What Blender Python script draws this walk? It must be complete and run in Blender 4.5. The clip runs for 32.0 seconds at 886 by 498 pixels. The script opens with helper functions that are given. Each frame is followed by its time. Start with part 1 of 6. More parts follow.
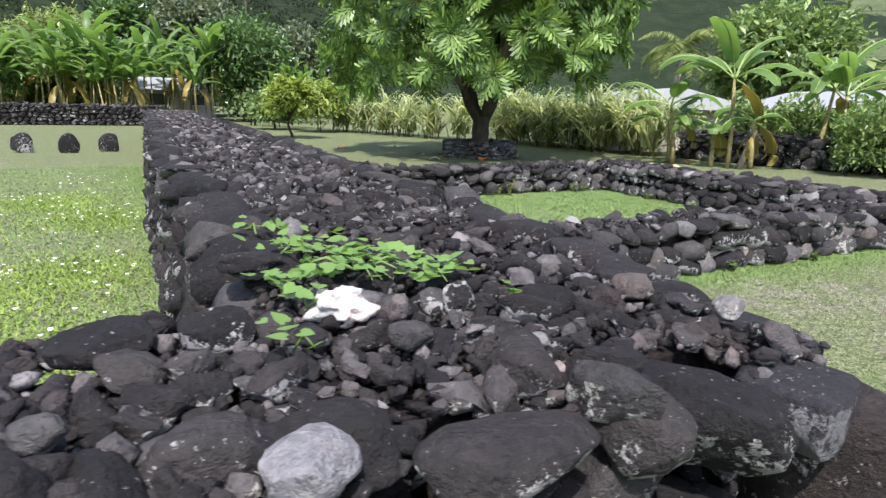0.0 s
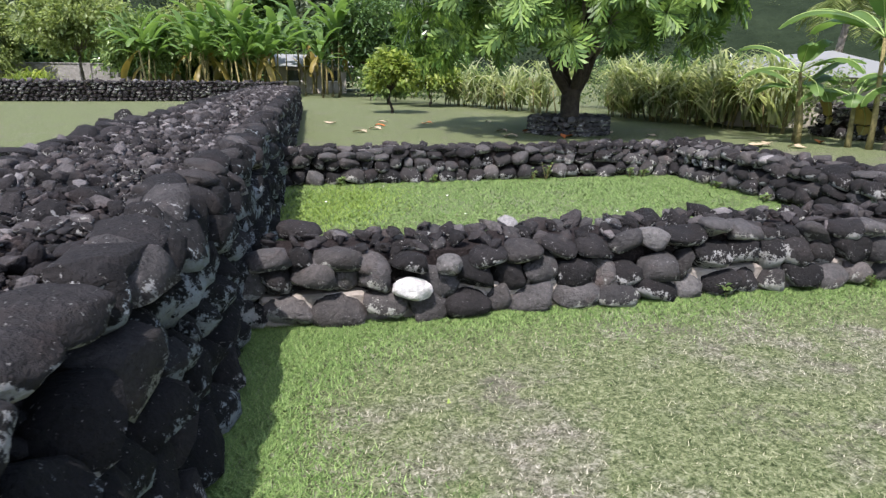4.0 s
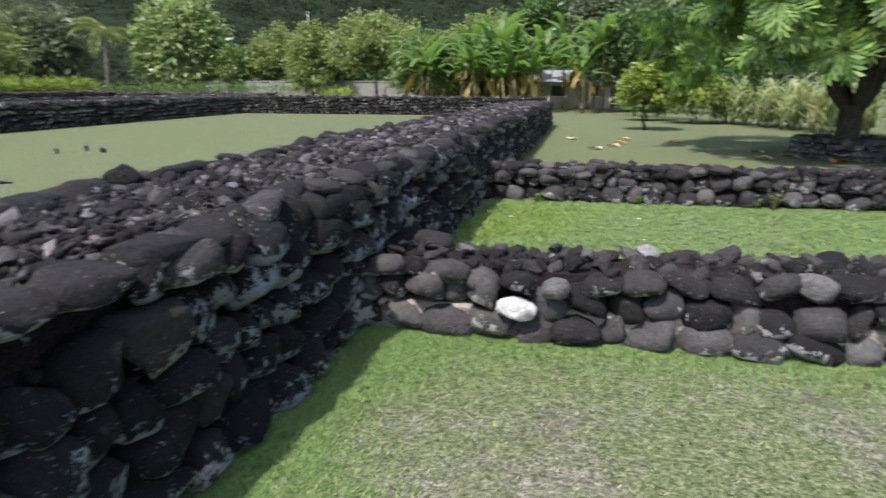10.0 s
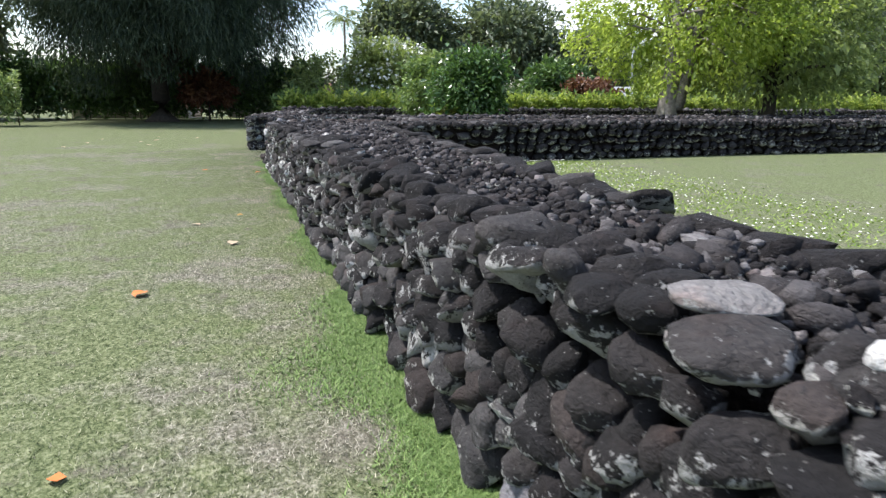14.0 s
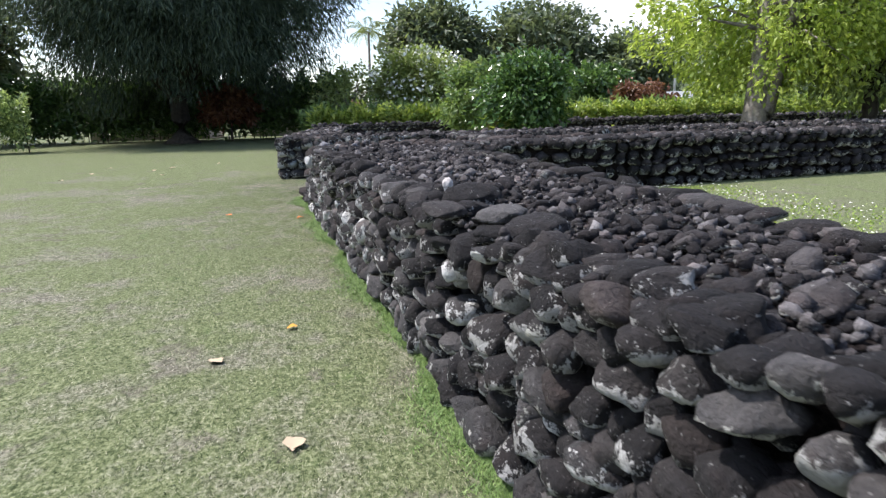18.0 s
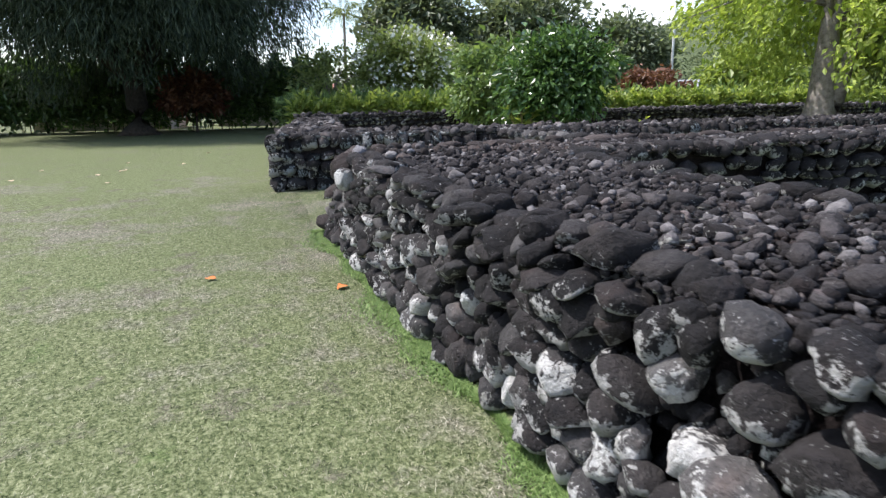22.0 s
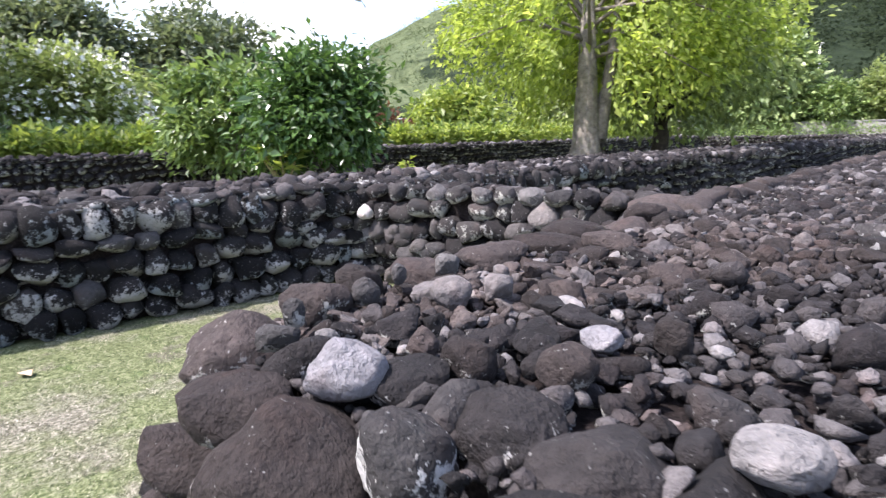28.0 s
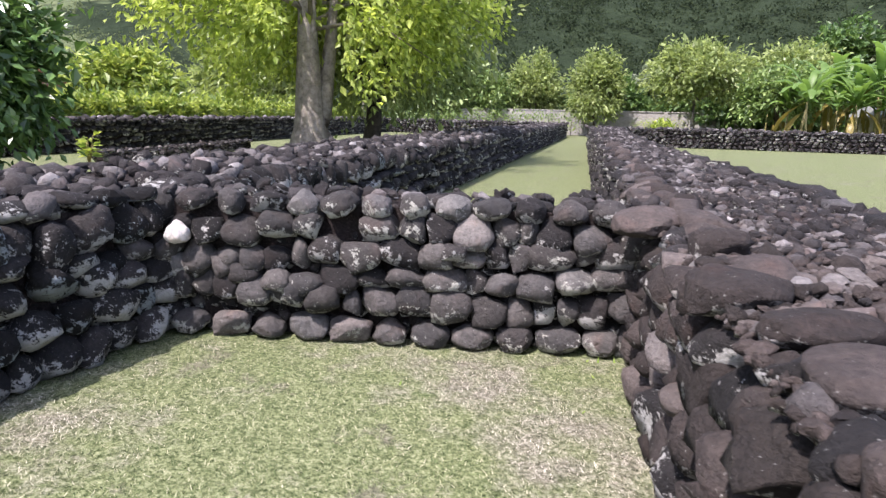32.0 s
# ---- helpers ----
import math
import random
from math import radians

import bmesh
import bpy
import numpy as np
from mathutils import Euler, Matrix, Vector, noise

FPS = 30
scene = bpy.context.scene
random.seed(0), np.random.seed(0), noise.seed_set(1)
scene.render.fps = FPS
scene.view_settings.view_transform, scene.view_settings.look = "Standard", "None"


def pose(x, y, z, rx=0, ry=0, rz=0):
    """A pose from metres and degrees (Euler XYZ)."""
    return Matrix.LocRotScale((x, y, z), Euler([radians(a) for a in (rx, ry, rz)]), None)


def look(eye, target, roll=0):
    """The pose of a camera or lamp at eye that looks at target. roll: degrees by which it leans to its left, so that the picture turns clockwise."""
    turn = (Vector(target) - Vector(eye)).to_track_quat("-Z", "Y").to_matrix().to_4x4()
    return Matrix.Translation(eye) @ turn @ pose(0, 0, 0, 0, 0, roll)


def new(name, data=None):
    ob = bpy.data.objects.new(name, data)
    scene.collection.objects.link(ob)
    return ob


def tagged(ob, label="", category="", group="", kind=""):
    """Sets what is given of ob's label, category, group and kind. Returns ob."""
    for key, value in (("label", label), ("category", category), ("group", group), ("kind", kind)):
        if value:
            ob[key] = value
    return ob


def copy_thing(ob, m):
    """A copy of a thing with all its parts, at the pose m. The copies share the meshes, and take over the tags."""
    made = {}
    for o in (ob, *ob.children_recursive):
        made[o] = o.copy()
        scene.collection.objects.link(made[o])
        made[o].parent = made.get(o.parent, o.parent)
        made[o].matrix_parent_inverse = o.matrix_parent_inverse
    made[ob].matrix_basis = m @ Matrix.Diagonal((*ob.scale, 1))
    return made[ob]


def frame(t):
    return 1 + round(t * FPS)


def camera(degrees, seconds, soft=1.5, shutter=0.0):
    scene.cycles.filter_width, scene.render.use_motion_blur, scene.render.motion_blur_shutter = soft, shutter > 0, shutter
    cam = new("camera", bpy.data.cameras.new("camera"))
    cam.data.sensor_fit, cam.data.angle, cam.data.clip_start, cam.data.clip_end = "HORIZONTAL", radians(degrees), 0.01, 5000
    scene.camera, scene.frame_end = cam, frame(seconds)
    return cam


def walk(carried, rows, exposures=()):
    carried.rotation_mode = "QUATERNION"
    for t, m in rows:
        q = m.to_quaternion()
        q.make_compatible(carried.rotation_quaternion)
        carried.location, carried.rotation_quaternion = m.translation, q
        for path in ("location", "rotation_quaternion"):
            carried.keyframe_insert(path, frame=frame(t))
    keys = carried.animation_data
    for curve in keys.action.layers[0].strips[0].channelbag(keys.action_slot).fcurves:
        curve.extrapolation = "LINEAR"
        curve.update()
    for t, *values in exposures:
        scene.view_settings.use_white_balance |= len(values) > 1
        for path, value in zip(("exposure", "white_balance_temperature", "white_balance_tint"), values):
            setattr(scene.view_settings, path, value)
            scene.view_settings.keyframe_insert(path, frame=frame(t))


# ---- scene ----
cam = camera(70.8, 32.0, 1.32, 0.24)
PATH = [
    (0, (1.11, 0.898, 1.494), (2.001, 2.63, 1.039), 1.5),
    (0.5, (1.331, 0.883, 1.466), (2.28, 2.591, 1.037), 2.5),
    (1, (1.621, 0.886, 1.47), (2.551, 2.588, 0.982), 2.2),
    (1.5, (1.894, 0.772, 1.461), (2.739, 2.518, 0.972), 1.9),
    (2, (2.179, 0.727, 1.483), (2.892, 2.528, 0.982), 0.3),
    (2.5, (2.477, 0.954, 1.489), (3.086, 2.78, 0.946), 2.4),
    (4.5, (3.568, 1.218, 1.504), (3.966, 3.101, 0.96), 0.0),
    (5, (3.82, 1.217, 1.519), (4.186, 3.1, 0.952), 0.4),
    (5.5, (4.039, 1.174, 1.517), (4.435, 3.056, 0.966), 0.7),
    (6, (4.225, 1.284, 1.503), (4.602, 3.168, 0.947), 1.1),
    (6.5, (4.357, 1.408, 1.531), (4.68, 3.3, 0.968), 0.6),
    (7, (4.48, 1.413, 1.536), (4.748, 3.315, 0.979), 1.3),
    (7.5, (4.533, 1.389, 1.533), (4.871, 3.28, 0.977), 1.5),
    (8, (4.582, 1.373, 1.536), (5.033, 3.241, 0.985), 0.9),
    (8.5, (4.624, 1.368, 1.54), (5.182, 3.21, 0.997), 1.0),
    (9, (4.546, 1.391, 1.538), (5.063, 3.251, 1.014), 1.4),
    (9.5, (4.329, 1.401, 1.534), (4.441, 3.326, 1.004), 0.8),
    (10, (4.21, 1.153, 1.535), (3.844, 3.054, 1.032), 0.1),
    (10.5, (4.026, 0.944, 1.552), (3.037, 2.598, 1.016), 0.3),
    (11, (3.562, 0.922, 1.507), (2.195, 2.307, 1.047), 0.7),
    (11.5, (3.242, 0.882, 1.5), (1.626, 1.967, 1.038), 0.8),
    (12, (2.831, 0.916, 1.482), (1.09, 1.807, 1.064), 0.5),
    (12.5, (2.438, 0.901, 1.466), (0.655, 1.696, 1.033), 1.0),
    (13, (1.967, 0.809, 1.458), (0.13, 1.463, 1.015), 0.9),
    (13.5, (1.513, 0.824, 1.443), (-0.36, 1.332, 0.96), -0.0),
    (14, (1.067, 0.773, 1.414), (-0.811, 1.289, 0.958), 0.4),
    (14.5, (0.641, 0.691, 1.427), (-1.23, 1.2, 0.938), 0.8),
    (15, (0.192, 0.658, 1.429), (-1.715, 1.067, 0.986), -0.9),
    (15.5, (-0.284, 0.561, 1.411), (-2.184, 1.022, 0.989), -0.2),
    (17.5, (-2.218, 0.433, 1.459), (-4.126, 0.905, 1.089), -2.6),
    (18, (-2.766, 0.429, 1.466), (-4.668, 0.881, 1.045), -1.3),
    (18.5, (-3.332, 0.364, 1.488), (-5.219, 0.887, 1.079), -1.4),
    (19, (-3.931, 0.326, 1.467), (-5.844, 0.766, 1.086), -1.9),
    (19.5, (-4.484, 0.199, 1.455), (-6.397, 0.63, 1.065), -0.5),
    (20, (-5.007, 0.122, 1.468), (-6.917, 0.571, 1.083), -2.0),
    (20.5, (-5.59, 0.094, 1.483), (-7.507, 0.521, 1.102), -2.5),
    (21, (-6.159, -0.011, 1.475), (-8.055, 0.491, 1.086), -2.0),
    (21.5, (-6.698, -0.06, 1.452), (-8.576, 0.511, 1.067), -1.9),
    (22, (-7.188, -0.1, 1.491), (-9.056, 0.449, 1.035), -1.0),
    (22.5, (-7.716, -0.174, 1.513), (-9.569, 0.396, 1.019), -1.6),
    (23, (-8.249, -0.158, 1.499), (-10.11, 0.446, 1.081), -2.4),
    (23.5, (-8.781, -0.139, 1.495), (-10.638, 0.451, 1.044), -1.2),
    (24, (-9.311, -0.172, 1.511), (-11.145, 0.495, 1.074), -1.1),
    (24.5, (-9.837, -0.124, 1.495), (-11.674, 0.542, 1.068), -2.3),
    (26.5, (-11.75, -0.003, 1.42), (-13.522, 0.836, 1.03), -1.3),
    (27, (-12.239, 0.07, 1.427), (-13.897, 1.126, 1.054), -1.4),
    (27.5, (-12.685, 0.208, 1.461), (-14.266, 1.384, 1.114), -0.9),
    (28, (-13.18, 0.266, 1.456), (-14.559, 1.671, 1.102), -1.2),
    (28.5, (-13.496, 0.376, 1.461), (-14.724, 1.912, 1.095), -0.4),
    (29, (-13.792, 0.558, 1.479), (-14.847, 2.212, 1.09), 0.9),
    (29.5, (-14.09, 0.586, 1.474), (-14.995, 2.33, 1.104), 1.5),
    (30, (-14.427, 0.575, 1.507), (-15.199, 2.375, 1.102), 1.0),
    (30.5, (-14.696, 0.669, 1.505), (-15.41, 2.495, 1.107), -0.1),
    (31, (-14.953, 0.708, 1.508), (-15.537, 2.572, 1.078), 1.7),
    (31.5, (-15.231, 0.675, 1.533), (-15.677, 2.565, 1.054), 0.9),
    (32, (-15.44, 0.751, 1.525), (-15.931, 2.643, 1.1), 1.3),
]
EXPOSURES = [(0, 1.2, 6450, 15), (2, 1.22, 6450, 15), (5, 0.86, 6450, 17), (9, 0.8, 6450, 17), (10, 0.85, 6450, 14), (11, 1.38, 6450, 15), (12, 1.33, 6450, 14), (15, 0.95, 6450, 11), (18, 0.98, 6450, 14), (20, 0.92, 6450, 14), (24, 0.98, 6450, 14), (27, 1.22, 6450, 17), (28, 1.62, 6500, 21), (29, 1.78, 6550, 22), (30, 1.72, 6600, 23), (32, 1.5, 6600, 23)]
walk(cam, [(t, look(eye, target, roll)) for t, eye, target, roll in PATH], EXPOSURES)

# ---- world, sun, exposure ----
SUN_TO = Vector((-0.26, -0.47, 0.86)).normalized()
sun_data = bpy.data.lights.new("sun", "SUN")
sun_data.energy, sun_data.angle, sun_data.color = 3.7, radians(0.8), (1.0, 0.97, 0.93)
sun = new("sun", sun_data)
sun.matrix_world = look((0, 0, 60), Vector((0, 0, 60)) - SUN_TO)
world = bpy.data.worlds.new("sky")
scene.world = world
world.use_nodes = True
wn, wl = world.node_tree.nodes, world.node_tree.links
wn.clear()
sky = wn.new("ShaderNodeTexSky")
sky.sky_type, sky.sun_disc = "NISHITA", False
sky.sun_elevation = math.asin(SUN_TO.z)
sky.sun_rotation = math.atan2(SUN_TO.x, SUN_TO.y)
sky.air_density, sky.dust_density = 1.0, 1.5
w_coord = wn.new("ShaderNodeTexCoord")
w_noise = wn.new("ShaderNodeTexNoise")
w_noise.inputs["Scale"].default_value, w_noise.inputs["Detail"].default_value = 3.2, 7.0
w_ramp = wn.new("ShaderNodeValToRGB")
w_ramp.color_ramp.elements[0].position, w_ramp.color_ramp.elements[1].position = 0.5, 0.74
w_mix = wn.new("ShaderNodeMix")
w_mix.data_type = "RGBA"
w_mix.inputs[7].default_value = (6.5, 6.7, 7.0, 1.0)
w_bg = wn.new("ShaderNodeBackground")
w_bg.inputs["Strength"].default_value = 0.15
w_out = wn.new("ShaderNodeOutputWorld")
wl.new(w_coord.outputs["Generated"], w_noise.inputs["Vector"])
wl.new(w_noise.outputs["Fac"], w_ramp.inputs["Fac"])
wl.new(w_ramp.outputs["Color"], w_mix.inputs[0])
wl.new(sky.outputs["Color"], w_mix.inputs[6])
wl.new(w_mix.outputs[2], w_bg.inputs["Color"])
wl.new(w_bg.outputs["Background"], w_out.inputs["Surface"])


# ---- materials ----
class Nodes:
    """Short hand for building one node material."""

    def __init__(self, name, rough=0.8, spec=0.3):
        self.mat = bpy.data.materials.new(name)
        self.mat.use_nodes = True
        self.tree = self.mat.node_tree
        self.bsdf = self.tree.nodes["Principled BSDF"]
        self.bsdf.inputs["Roughness"].default_value = rough
        self.bsdf.inputs["Specular IOR Level"].default_value = spec

    def add(self, kind, **inputs):
        n = self.tree.nodes.new("ShaderNode" + kind)
        for k, v in inputs.items():
            n.inputs[k.replace("_", " ")].default_value = v
        return n

    def link(self, a, b):
        self.tree.links.new(a, b)

    def coords(self, which="Object"):
        return self.add("TexCoord").outputs[which]

    def noise(self, scale, detail=4.0, rough=0.55, vec=None):
        n = self.add("TexNoise", Scale=scale, Detail=detail, Roughness=rough)
        self.link(vec if vec else self.world(), n.inputs["Vector"])
        return n.outputs["Fac"]

    def world(self):
        return self.add("NewGeometry").outputs["Position"]

    def ramp(self, fac, stops, smooth=True):
        n = self.add("ValToRGB")
        r = n.color_ramp
        r.interpolation = "LINEAR" if smooth else "CONSTANT"
        while len(r.elements) < len(stops):
            r.elements.new(0.5)
        for e, (p, c) in zip(r.elements, stops):
            e.position = p
            e.color = (*c, 1.0) if len(c) == 3 else c
        self.link(fac, n.inputs["Fac"])
        return n.outputs["Color"]

    def grey(self, fac, lo, hi):
        return self.ramp(fac, [(lo, (0, 0, 0)), (hi, (1, 1, 1))])

    def mix(self, fac, a, b, mode="MIX"):
        n = self.add("Mix")
        n.data_type, n.blend_type = "RGBA", mode
        for sock, v in ((n.inputs[0], fac), (n.inputs[6], a), (n.inputs[7], b)):
            if isinstance(v, (int, float)):
                sock.default_value = v
            elif isinstance(v, tuple):
                sock.default_value = (*v, 1.0)
            else:
                self.link(v, sock)
        return n.outputs[2]

    def maths(self, op, a, b):
        n = self.add("Math")
        n.operation = op
        for sock, v in zip(n.inputs, (a, b)):
            if isinstance(v, (int, float)):
                sock.default_value = v
            else:
                self.link(v, sock)
        return n.outputs[0]

    def colour(self, c):
        if isinstance(c, tuple):
            self.bsdf.inputs["Base Color"].default_value = (*c, 1.0)
        else:
            self.link(c, self.bsdf.inputs["Base Color"])
        return self

    def bump(self, height, strength=0.5, distance=0.01):
        n = self.add("Bump", Strength=strength, Distance=distance)
        self.link(height, n.inputs["Height"])
        self.link(n.outputs["Normal"], self.bsdf.inputs["Normal"])
        return self

    def leafy(self, colour, amount=0.35):
        """Lets light through thin leaves."""
        t = self.add("BsdfTranslucent")
        if isinstance(colour, tuple):
            t.inputs["Color"].default_value = (*colour, 1.0)
        else:
            self.link(colour, t.inputs["Color"])
        m = self.add("MixShader")
        m.inputs["Fac"].default_value = amount
        out = self.tree.nodes["Material Output"]
        self.link(self.bsdf.outputs["BSDF"], m.inputs[1])
        self.link(t.outputs["BSDF"], m.inputs[2])
        self.link(m.outputs["Shader"], out.inputs["Surface"])
        return self


def stone_material(name, tones, lichen, pale=(0.42, 0.42, 0.38), per_island=False, rough=0.9, mottle=1.5):
    """Weathered basalt: a tone for each stone, fine pits, a black crust on top and crisp patches of pale lichen on the sides."""
    m = Nodes(name, rough, 0.2)
    rnd = m.add("NewGeometry").outputs["Random Per Island"] if per_island else m.add("ObjectInfo").outputs["Random"]
    base = m.ramp(rnd, tones)
    fine = m.noise(42.0, 6.0, 0.7)
    base = m.mix(m.grey(fine, 0.3, 0.72), m.mix(1.0, base, (0.5, 0.5, 0.51), "MULTIPLY"), base)
    mid = m.noise(9.0, 5.0, 0.65)
    base = m.mix(m.grey(mid, 0.45, 0.8), base, m.mix(1.0, base, (mottle * 1.04, mottle, mottle * 0.98), "MULTIPLY"))
    rust = m.noise(4.0, 3.0, 0.6)
    base = m.mix(m.grey(rust, 0.56, 0.78), base, m.mix(1.0, base, (1.22, 1.0, 0.93), "MULTIPLY"))
    specks = m.grey(m.noise(60.0, 3.0, 0.6), 0.68 - lichen * 0.3, 0.71 - lichen * 0.3)
    base = m.mix(m.maths("MULTIPLY", specks, 0.55), base, (0.3, 0.3, 0.29))
    up = m.add("SeparateXYZ")
    m.link(m.add("NewGeometry").outputs["Normal"], up.inputs[0])
    spots = m.noise(19.0, 6.0, 0.64)
    area = m.noise(2.6, 2.0, 0.5)
    crust = m.maths("ADD", m.maths("MULTIPLY", spots, 0.68), m.maths("MULTIPLY", m.noise(85.0, 4.0, 0.7), 0.32))
    grown = m.maths("ADD", m.maths("ADD", crust, m.maths("MULTIPLY", area, 0.5)), m.maths("MULTIPLY", up.outputs["Z"], -0.13))
    mask = m.grey(grown, 0.84 - lichen, 0.88 - lichen)
    m.colour(m.mix(m.maths("MULTIPLY", mask, 0.9), base, m.mix(m.grey(fine, 0.45, 0.8), pale, (0.2, 0.2, 0.195))))
    pits = m.noise(75.0, 4.0, 0.6)
    grain = m.noise(24.0, 6.0, 0.7)
    m.bump(m.maths("ADD", m.maths("MULTIPLY", pits, 0.4), m.maths("ADD", grain, m.maths("MULTIPLY", mid, 0.7))), 1.0, 0.032)
    return m.mat


DARK = [(0.0, (0.017, 0.0165, 0.017)), (0.5, (0.025, 0.0235, 0.024)), (0.75, (0.036, 0.033, 0.033)), (0.92, (0.055, 0.051, 0.05)), (1.0, (0.09, 0.087, 0.087))]
RUBBLE = [(0.0, (0.022, 0.02, 0.021)), (0.45, (0.036, 0.0335, 0.034)), (0.68, (0.066, 0.06, 0.06)), (0.87, (0.12, 0.112, 0.112)), (0.98, (0.21, 0.2, 0.2)), (1.0, (0.34, 0.33, 0.325))]
BROWN = [(0.0, (0.03, 0.026, 0.024)), (0.35, (0.052, 0.043, 0.04)), (0.65, (0.086, 0.071, 0.066)), (0.88, (0.13, 0.112, 0.105)), (0.975, (0.19, 0.176, 0.172)), (1.0, (0.32, 0.305, 0.295))]
GREYS = [(0.0, (0.042, 0.041, 0.041)), (0.5, (0.067, 0.065, 0.065)), (0.85, (0.105, 0.101, 0.1)), (1.0, (0.16, 0.156, 0.153))]
M_FACE = stone_material("dark_basalt", DARK, 0.03, (0.36, 0.36, 0.35))
M_FACE_LICHEN = stone_material("basalt_with_lichen", DARK, 0.08, (0.4, 0.4, 0.385))
M_FACE_WHITE = stone_material("basalt_crusted_with_white_lichen", GREYS, 0.12, (0.58, 0.58, 0.56))
# Base blackened to stand for shade on east-looking faces, with blue-grey lichen over it
SHADE_BLACK = [(0.0, (0.009, 0.009, 0.0095)), (0.8, (0.014, 0.0138, 0.0142)), (1.0, (0.03, 0.03, 0.031))]
M_FACE_BLUE = stone_material("shade_dark_basalt_with_blue_grey_lichen", SHADE_BLACK, 0.055, (0.235, 0.27, 0.285))
M_GREY = stone_material("grey_basalt", GREYS, 0.02)
M_RUBBLE = stone_material("basalt_rubble", RUBBLE, -0.02)
M_BROWN = stone_material("brown_lava_rubble", BROWN, -0.04)
M_FAR_FACE = stone_material("far_basalt", DARK, 0.03, per_island=True)
M_FAR_RUBBLE = stone_material("far_rubble", RUBBLE, 0.0, per_island=True)
M_FAR_BROWN = stone_material("brown_gravel", BROWN, -0.04, per_island=True)
M_PALE = stone_material("pale_stone", [(0.0, (0.15, 0.145, 0.14)), (1.0, (0.28, 0.27, 0.265))], 0.02, (0.42, 0.42, 0.4))
M_LILAC = stone_material("lilac_grey_stone", [(0.0, (0.235, 0.232, 0.245)), (1.0, (0.29, 0.286, 0.3))], -0.04, (0.4, 0.4, 0.4), mottle=1.3)
M_WARM = stone_material("dark_brown_basalt", [(0.0, (0.032, 0.027, 0.0255)), (0.6, (0.05, 0.042, 0.0395)), (1.0, (0.08, 0.067, 0.063))], -0.01, (0.34, 0.33, 0.31))
M_FLECKED = stone_material("smooth_basalt_with_grey_flecks", [(0.0, (0.028, 0.027, 0.03)), (1.0, (0.042, 0.041, 0.045))], 0.05, (0.16, 0.16, 0.17))
M_FACE_CRUST = stone_material("white_crusted_boulder", GREYS, 0.24, (0.6, 0.6, 0.58))
M_NOOK = stone_material("brown_grey_basalt", [(0.0, (0.048, 0.045, 0.044)), (0.4, (0.08, 0.075, 0.073)), (0.75, (0.12, 0.112, 0.108)), (0.94, (0.165, 0.148, 0.14)), (1.0, (0.28, 0.27, 0.26))], 0.01)
M_WHITE = stone_material("white_coral", [(0.0, (0.7, 0.69, 0.66)), (1.0, (0.78, 0.77, 0.74))], -0.3)
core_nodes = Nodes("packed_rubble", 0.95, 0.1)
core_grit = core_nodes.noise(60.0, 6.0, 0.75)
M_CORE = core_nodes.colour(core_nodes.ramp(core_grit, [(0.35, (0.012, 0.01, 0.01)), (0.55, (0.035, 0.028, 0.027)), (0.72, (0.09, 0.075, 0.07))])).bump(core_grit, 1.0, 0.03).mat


def lawn_material():
    m = Nodes("lawn", 0.95, 0.1)
    big = m.noise(0.55, 4.0, 0.6)
    mid = m.noise(3.1, 5.0, 0.65)
    tuft = m.noise(20.0, 6.0, 0.8)
    fine = m.maths("ADD", m.maths("MULTIPLY", m.noise(48.0, 5.0, 0.75), 0.55), m.maths("MULTIPLY", tuft, 0.45))
    blades = m.noise(130.0, 3.0, 0.6)
    green = m.ramp(fine, [(0.41, (0.028, 0.041, 0.015)), (0.5, (0.12, 0.138, 0.066)), (0.59, (0.25, 0.266, 0.155))])
    dry = m.ramp(fine, [(0.41, (0.042, 0.039, 0.028)), (0.5, (0.152, 0.141, 0.109)), (0.59, (0.325, 0.306, 0.255))])
    bare = m.ramp(fine, [(0.4, (0.06, 0.052, 0.042)), (0.6, (0.2, 0.178, 0.15))])
    where = m.maths("ADD", m.maths("MULTIPLY", big, 0.75), m.maths("MULTIPLY", mid, 0.5))
    place = m.add("SeparateXYZ")
    m.link(m.world(), place.inputs[0])
    kept = m.maths("MAXIMUM", m.grey(m.maths("MULTIPLY", place.outputs["Y"], 0.04), 0.3, 0.5), m.grey(m.maths("MULTIPLY", place.outputs["X"], -0.02), 0.34, 0.48))
    where = m.maths("SUBTRACT", where, m.maths("MULTIPLY", kept, 0.09))
    col = m.mix(m.grey(m.maths("ADD", where, m.maths("MULTIPLY", tuft, 0.25)), 0.73, 0.89), green, dry)
    lush = m.ramp(fine, [(0.4, (0.03, 0.055, 0.016)), (0.6, (0.125, 0.185, 0.06))])
    col = m.mix(m.grey(m.noise(2.4, 5.0, 0.7), 0.6, 0.7), col, m.mix(0.6, col, lush))
    col = m.mix(m.grey(m.noise(1.7, 6.0, 0.72), 0.56, 0.64), col, m.mix(0.7, col, bare))
    col = m.mix(m.grey(m.noise(8.0, 5.0, 0.75), 0.4, 0.6), m.mix(1.0, col, (0.72, 0.76, 0.71), "MULTIPLY"), col)
    m.colour(col).bump(m.maths("ADD", blades, fine), 0.3, 0.015)
    return m.mat


